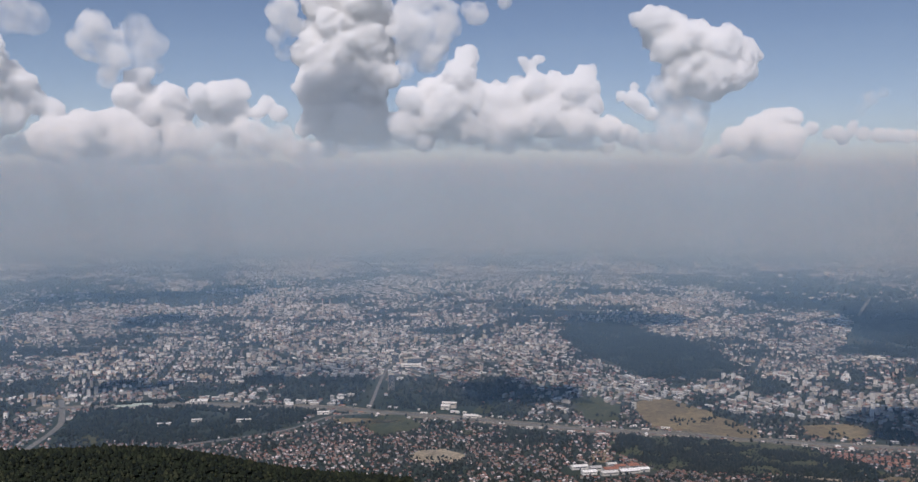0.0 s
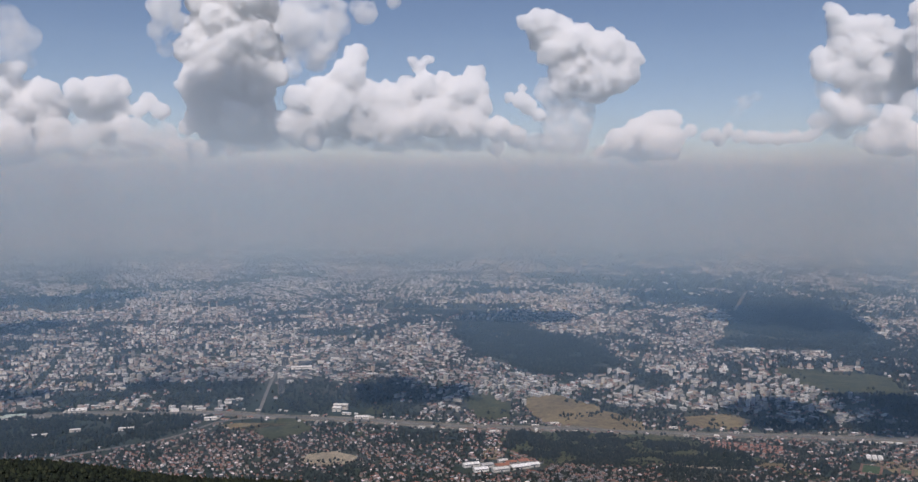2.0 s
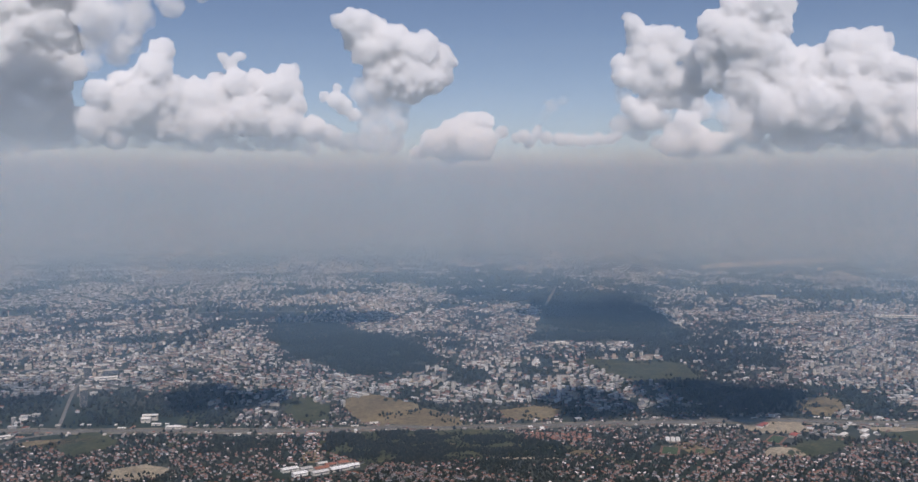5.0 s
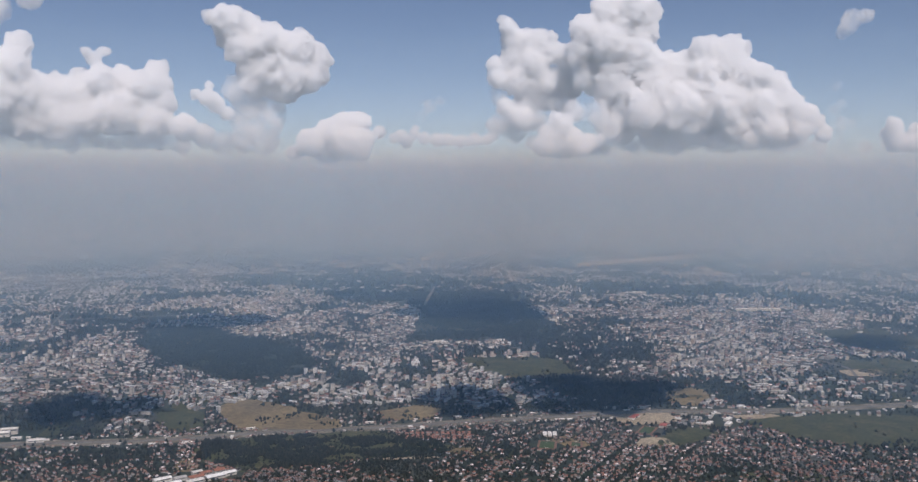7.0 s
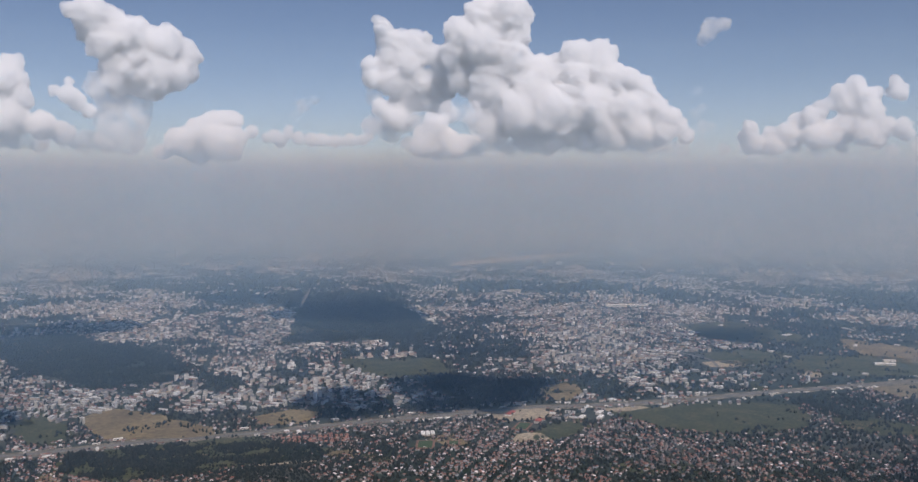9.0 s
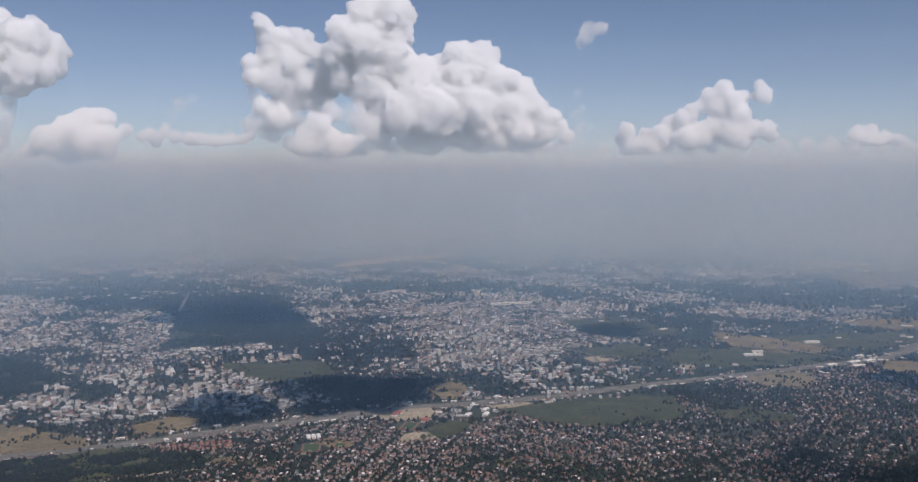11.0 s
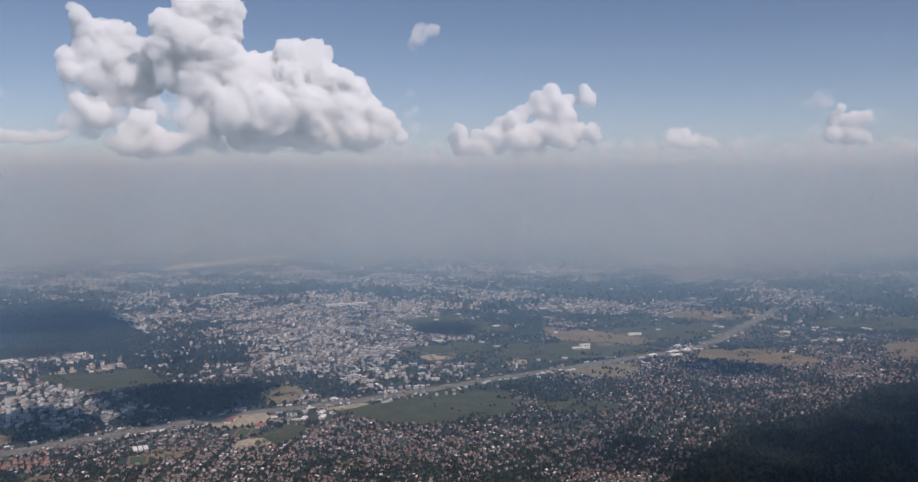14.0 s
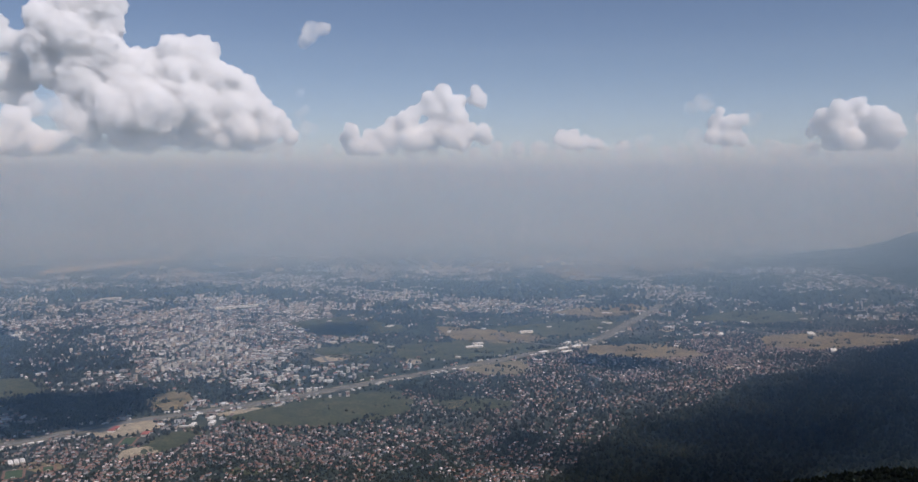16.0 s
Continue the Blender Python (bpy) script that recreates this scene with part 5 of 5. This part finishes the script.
def garden_tree(tall, spread_, seed):
    """A tree: tapered trunk with limbs, and a crown of leafy clumps."""
    root = new("tree")
    r = random.Random(seed)
    bm = bmesh.new()
    bmesh.ops.create_cone(bm, segments=6, radius1=0.16, radius2=0.06, depth=tall * 0.7, cap_ends=True, matrix=Matrix.Translation((0, 0, tall * 0.35)))
    for k in range(3):
        m = Matrix.Translation((0, 0, tall * 0.4)) @ Euler((radians(50), 0, k * 2.1)).to_matrix().to_4x4() @ Matrix.Translation((0, 0, tall * 0.17))
        bmesh.ops.create_cone(bm, segments=5, radius1=0.07, radius2=0.02, depth=tall * 0.34, cap_ends=True, matrix=m)
    part("trunk", bm, TRUNK, root)
    V, F, n = [], [], 0
    for k in range(9):
        v, f = clump(1, seed * 10 + k)
        s = spread_ * r.uniform(0.35, 0.6)
        c = np.array((r.uniform(-0.6, 0.6) * spread_, r.uniform(-0.6, 0.6) * spread_, tall * r.uniform(0.35, 0.8)))
        V.append(v * s + c), F.append(f + n)
        n += len(v)
    crown = quick_mesh("crown", np.concatenate(V), np.concatenate(F), [LEAVES])
    crown.parent = root
    return tagged(root, "leafy dark green garden tree among suburban houses", "tree", group="garden trees")


TREES = [garden_tree(2.6, 1.3, 3), garden_tree(3.2, 1.1, 4), garden_tree(2.2, 1.5, 5)]
TREE_PARTS = [list(ob.children) for ob in TREES]
tx, ty = spread(400, 690, 790, 8, 60)
keep = np.hypot(tx, ty) > foot(tx, ty)
for i, (px, py) in enumerate(zip(tx[keep], ty[keep])):
    m = pose(px, py, float(height(px, py)), 0, 0, 47 * i)
    if i < 3:
        TREES[i].matrix_world = m
    elif i < 240:
        repeat(TREES[i % 3], TREE_PARTS[i % 3], m)

# halls and shops along the ring road
line = smooth_line(ROADS["ring_road"][1], 9)
r = random.Random(21)
for p, q in zip(line, line[1:]):
    d = (q - p).normalized()
    n = Vector((-d.y, d.x))
    for side in (-1, 1):
        if r.random() < 0.5 and p.length < 1500:
            o = p + n * side * r.uniform(7, 24)
            if any(bool(inside(np.array([o.x]), np.array([o.y]), poly)[0]) for _, _, poly in FIELDS):
                continue
            hall("roadside_hall", o.x, o.y, r.choice((2, 3, 4, 6, 9)) * r.uniform(0.8, 1.2), r.uniform(1.8, 4.0), r.uniform(0.8, 1.7), math.degrees(math.atan2(d.y, d.x)) + r.choice((0, 0, 90)) + r.uniform(-6, 6), PALE_WALL, PALE_ROOF, "low pale commercial hall beside the ring road", 0.35)

# landmarks
for px, py in ((-244, 1619), (-231, 1621)):
    root = new("smokestack")
    bm = bmesh.new()
    bmesh.ops.create_cone(bm, segments=20, radius1=1.6, radius2=0.9, depth=30, cap_ends=True, matrix=Matrix.Translation((0, 0, 14.5)))
    part("shaft", bm, CONCRETE, root)
    bm = bmesh.new()
    bmesh.ops.create_cone(bm, segments=20, radius1=1.05, radius2=1.0, depth=2, cap_ends=True, matrix=Matrix.Translation((0, 0, 28.6)))
    part("rim", bm, RED_ROOF, root, "red painted rim band")
    tagged(place(root, px, py, 0), "tall tapering concrete smokestack of a power plant", "smokestack", group="power plant stacks")


def glass_tower(x, y, w, d, floors, turn, label):
    root = new("office_tower")
    h = floors * 1.1
    part("glazing", block_bm([(-w / 2, -d / 2, -1, w / 2, d / 2, h)]), DARK_GLASS, root)
    for k in range(floors + 1):
        part("floor_slab", block_bm([(-w / 2 - 0.1, -d / 2 - 0.1, k * 1.1 - 0.08, w / 2 + 0.1, d / 2 + 0.1, k * 1.1 + 0.08)]), CONCRETE, root)
    part("plant_room", block_bm([(-w * 0.3, -d * 0.3, h, w * 0.3, d * 0.3, h + 1.2)]), CONCRETE, root)
    return tagged(place(root, x, y, turn), label, "building")


glass_tower(-78, 1037, 7, 7, 16, 10, "dark glass office tower beside the boulevard")
glass_tower(-84, 1191, 9, 7, 11, 5, "dark glass office building above a shopping centre")
glass_tower(-58, 1187, 18, 9, 7, 5, "broad dark glass shopping centre block")
hall("shopping_hall", -62, 1169, 26, 8, 3.0, 5, PALE_WALL, WHITE_ROOF, "white shopping hall with a pale roof")
hall("white_hall", 12, 914, 15, 7, 2.2, -16, PALE_WALL, WHITE_ROOF, "long white hall beside the ring road")
hall("white_office", -10, 954, 15, 6, 5.5, -10, PALE_WALL, WHITE_ROOF, "white office building near the ring road")
hall("white_office", -14, 948, 9, 8, 4.0, -10, PALE_WALL, WHITE_ROOF, "white office wing near the ring road")
for dx, dy, w, d, roof in ((0, 0, 12, 7, ORANGE_ROOF), (9, 8, 9, 6, ORANGE_ROOF), (-12, 4, 10, 6, PALE_ROOF), (-3, -11, 14, 6, PALE_ROOF), (14, -6, 16, 7, WHITE_ROOF), (-19, -8, 12, 6, WHITE_ROOF), (3, 14, 8, 5, PALE_ROOF), (26, -2, 10, 6, PALE_ROOF), (-25, 8, 14, 6, WHITE_ROOF), (20, 10, 9, 7, ORANGE_ROOF)):
    hall("factory_hall", 125 + dx, 737 + dy, w, d, 2.6, 12, PALE_WALL, roof, {ORANGE_ROOF: "factory hall with an orange clay roof", PALE_ROOF: "factory hall with a grey sheet roof", WHITE_ROOF: "factory hall with a white sheet roof"}[roof], 0.9)
hall("sports_hall", 565, 702, 10, 6.5, 2.4, 38, PALE_WALL, RED_ROOF, "sports hall with a bright red roof", 0.7)
hall("depot_hall", 560, 742, 16, 6, 2.0, 30, PALE_WALL, RED_ROOF, "depot hall with a dull red roof", 0.5)
for k in range(3):
    hall("stadium_hall", 444 + 4.4 * k, 725 - 1.6 * k, 12, 3.4, 1.4, 62, PALE_WALL, WHITE_ROOF, "white-roofed hall beside the football pitch", 0.5)
for px, py, turn in ((612, 690, 30), (628, 680, 32), (640, 694, 28)):
    hall("market_hall", px, py, 12, 5, 2.0, turn, PALE_WALL, WHITE_ROOF, "white market hall beside the green meadow", 0.4)
hall("long_hall", 1243, 1275, 84, 8, 3.6, -25, PALE_WALL, WHITE_ROOF, "very long white-roofed industrial hall", 0.6)
hall("white_hall", 1204, 1585, 30, 10, 3.4, -30, PALE_WALL, WHITE_ROOF, "broad white hall in the far town", 0.6)
hall("white_hall", 1487, 2525, 44, 16, 5.0, -30, PALE_WALL, WHITE_ROOF, "great white hall at the far edge of the city", 0.8)
hall("white_hall", 1279, 671, 22, 8, 2.8, -35, PALE_WALL, WHITE_ROOF, "white hall in fields beside the highway", 0.5)
for dx, dy, w, d in ((-8, 0, 12, 5), (6, -4, 10, 5), (2, 7, 14, 5)):
    hall("park_hall", 563 + dx, 1219 + dy, w, d, 2.6, -20, PALE_WALL, WHITE_ROOF, "pale hall at the edge of a wooded park", 0.5)
for px, py, w, d in ((-282, 976, 18, 12), (-352, 951, 24, 9), (-338, 959, 20, 8), (-215, 897, 14, 4), (-290, 882, 14, 4), (-140, 927, 12, 5), (-262, 897, 10, 4)):
    hall("park_building", px, py, w, d, 2.4, 8, PALE_WALL, TEAL_ROOF if px < -300 else WHITE_ROOF, "flat pale building among park trees", 0.4)
for px, py, w, d, turn in ((1178, 558, 22, 9, -10), (1202, 549, 18, 8, -8), (1158, 543, 20, 8, -15), (1223, 572, 14, 7, 0), (1138, 569, 16, 7, -12), (1124, 674, 26, 8, -40), (1149, 683, 16, 6, -30), (1484, 278, 26, 9, 20), (1415, 399, 18, 8, 10), (1334, 220, 22, 8, 15), (1555, 397, 18, 8, 60)):
    hall("logistics_hall", px, py, w, d, 2.4, turn, PALE_WALL, WHITE_ROOF, "large white-roofed logistics hall by the highway", 0.5)
r = random.Random(77)
for i in range(52):
    u, v = divmod(i, 4)
    root = new("row_house")
    w, d, h = r.uniform(2.2, 3.4), r.uniform(1.8, 2.3), r.uniform(1.1, 1.6)
    part("wall", block_bm([(-w / 2, -d / 2, -0.5, w / 2, d / 2, h)]), VILLA_WALL, root)
    part("roof", gable_bm(w, d, h, r.uniform(0.7, 0.95), 0.22, 0.5), TERRACE_ROOF, root)
    tagged(place(root, 320 + u * 4.4 + v * 2.8 + r.uniform(-0.8, 0.8), 766 - u * 2.1 + v * 6.4 + r.uniform(-1.2, 1.2), -23 + r.uniform(-8, 8)), "new terraced house with a red-brown clay roof", "house", group="red-roofed terrace")



def sports_field(x, y, w, d, turn, mat, label):
    root = new("sports_field")
    part("running_track", block_bm([(-w / 2 - 2.2, -d / 2 - 2.2, 0.2, w / 2 + 2.2, d / 2 + 2.2, 0.4)]), TRACK, root)
    part("pitch", block_bm([(-w / 2, -d / 2, 0.38, w / 2, d / 2, 0.46)]), mat, root)
    for s in (-1, 1):
        part("goal", block_bm([(s * w / 2 - 0.08, -1.2, 0.46, s * w / 2 + 0.08, -1.05, 1.3), (s * w / 2 - 0.08, 1.05, 0.46, s * w / 2 + 0.08, 1.2, 1.3), (s * w / 2 - 0.08, -1.2, 1.25, s * w / 2 + 0.08, 1.2, 1.4)]), WHITE_ROOF, root)
    return tagged(place(root, x, y, turn), label, "sports field")


sports_field(428, 695, 22, 13, 55, PITCH, "green football pitch with a red running track")
sports_field(453, 686, 12, 8, 55, PITCH, "small green training pitch")
sports_field(543, 699, 24, 11, 38, PITCH, "green sports ground beside a red-roofed hall")
for k, poly in enumerate([AIRPORT, [(1186, 2484), (1336, 2513), (1346, 2553), (1196, 2544)], [(2110, 2477), (2361, 2455), (2391, 2535), (2160, 2577)], [(-885, 3087), (-563, 3148), (-543, 3218), (-865, 3187)], [(262, 3289), (644, 3248), (664, 3348), (302, 3389)]]):
    build_field(STUBBLE, "pale open ground on the far plain" if k else "pale apron and grass of the far airport", poly, 700 + k)
for k in range(3):
    build_road("runway", 26 - 5 * k, [(1425 + 40 * k, 2185 + 40 * k), (2010, 2285 + 30 * k)], "pale concrete runway of the far airport", 0.6, APRON)
build_road("highway_bridge", 5, [(1194, 673), (1187, 528)], "pale concrete road bridge over the highway", 2.2)
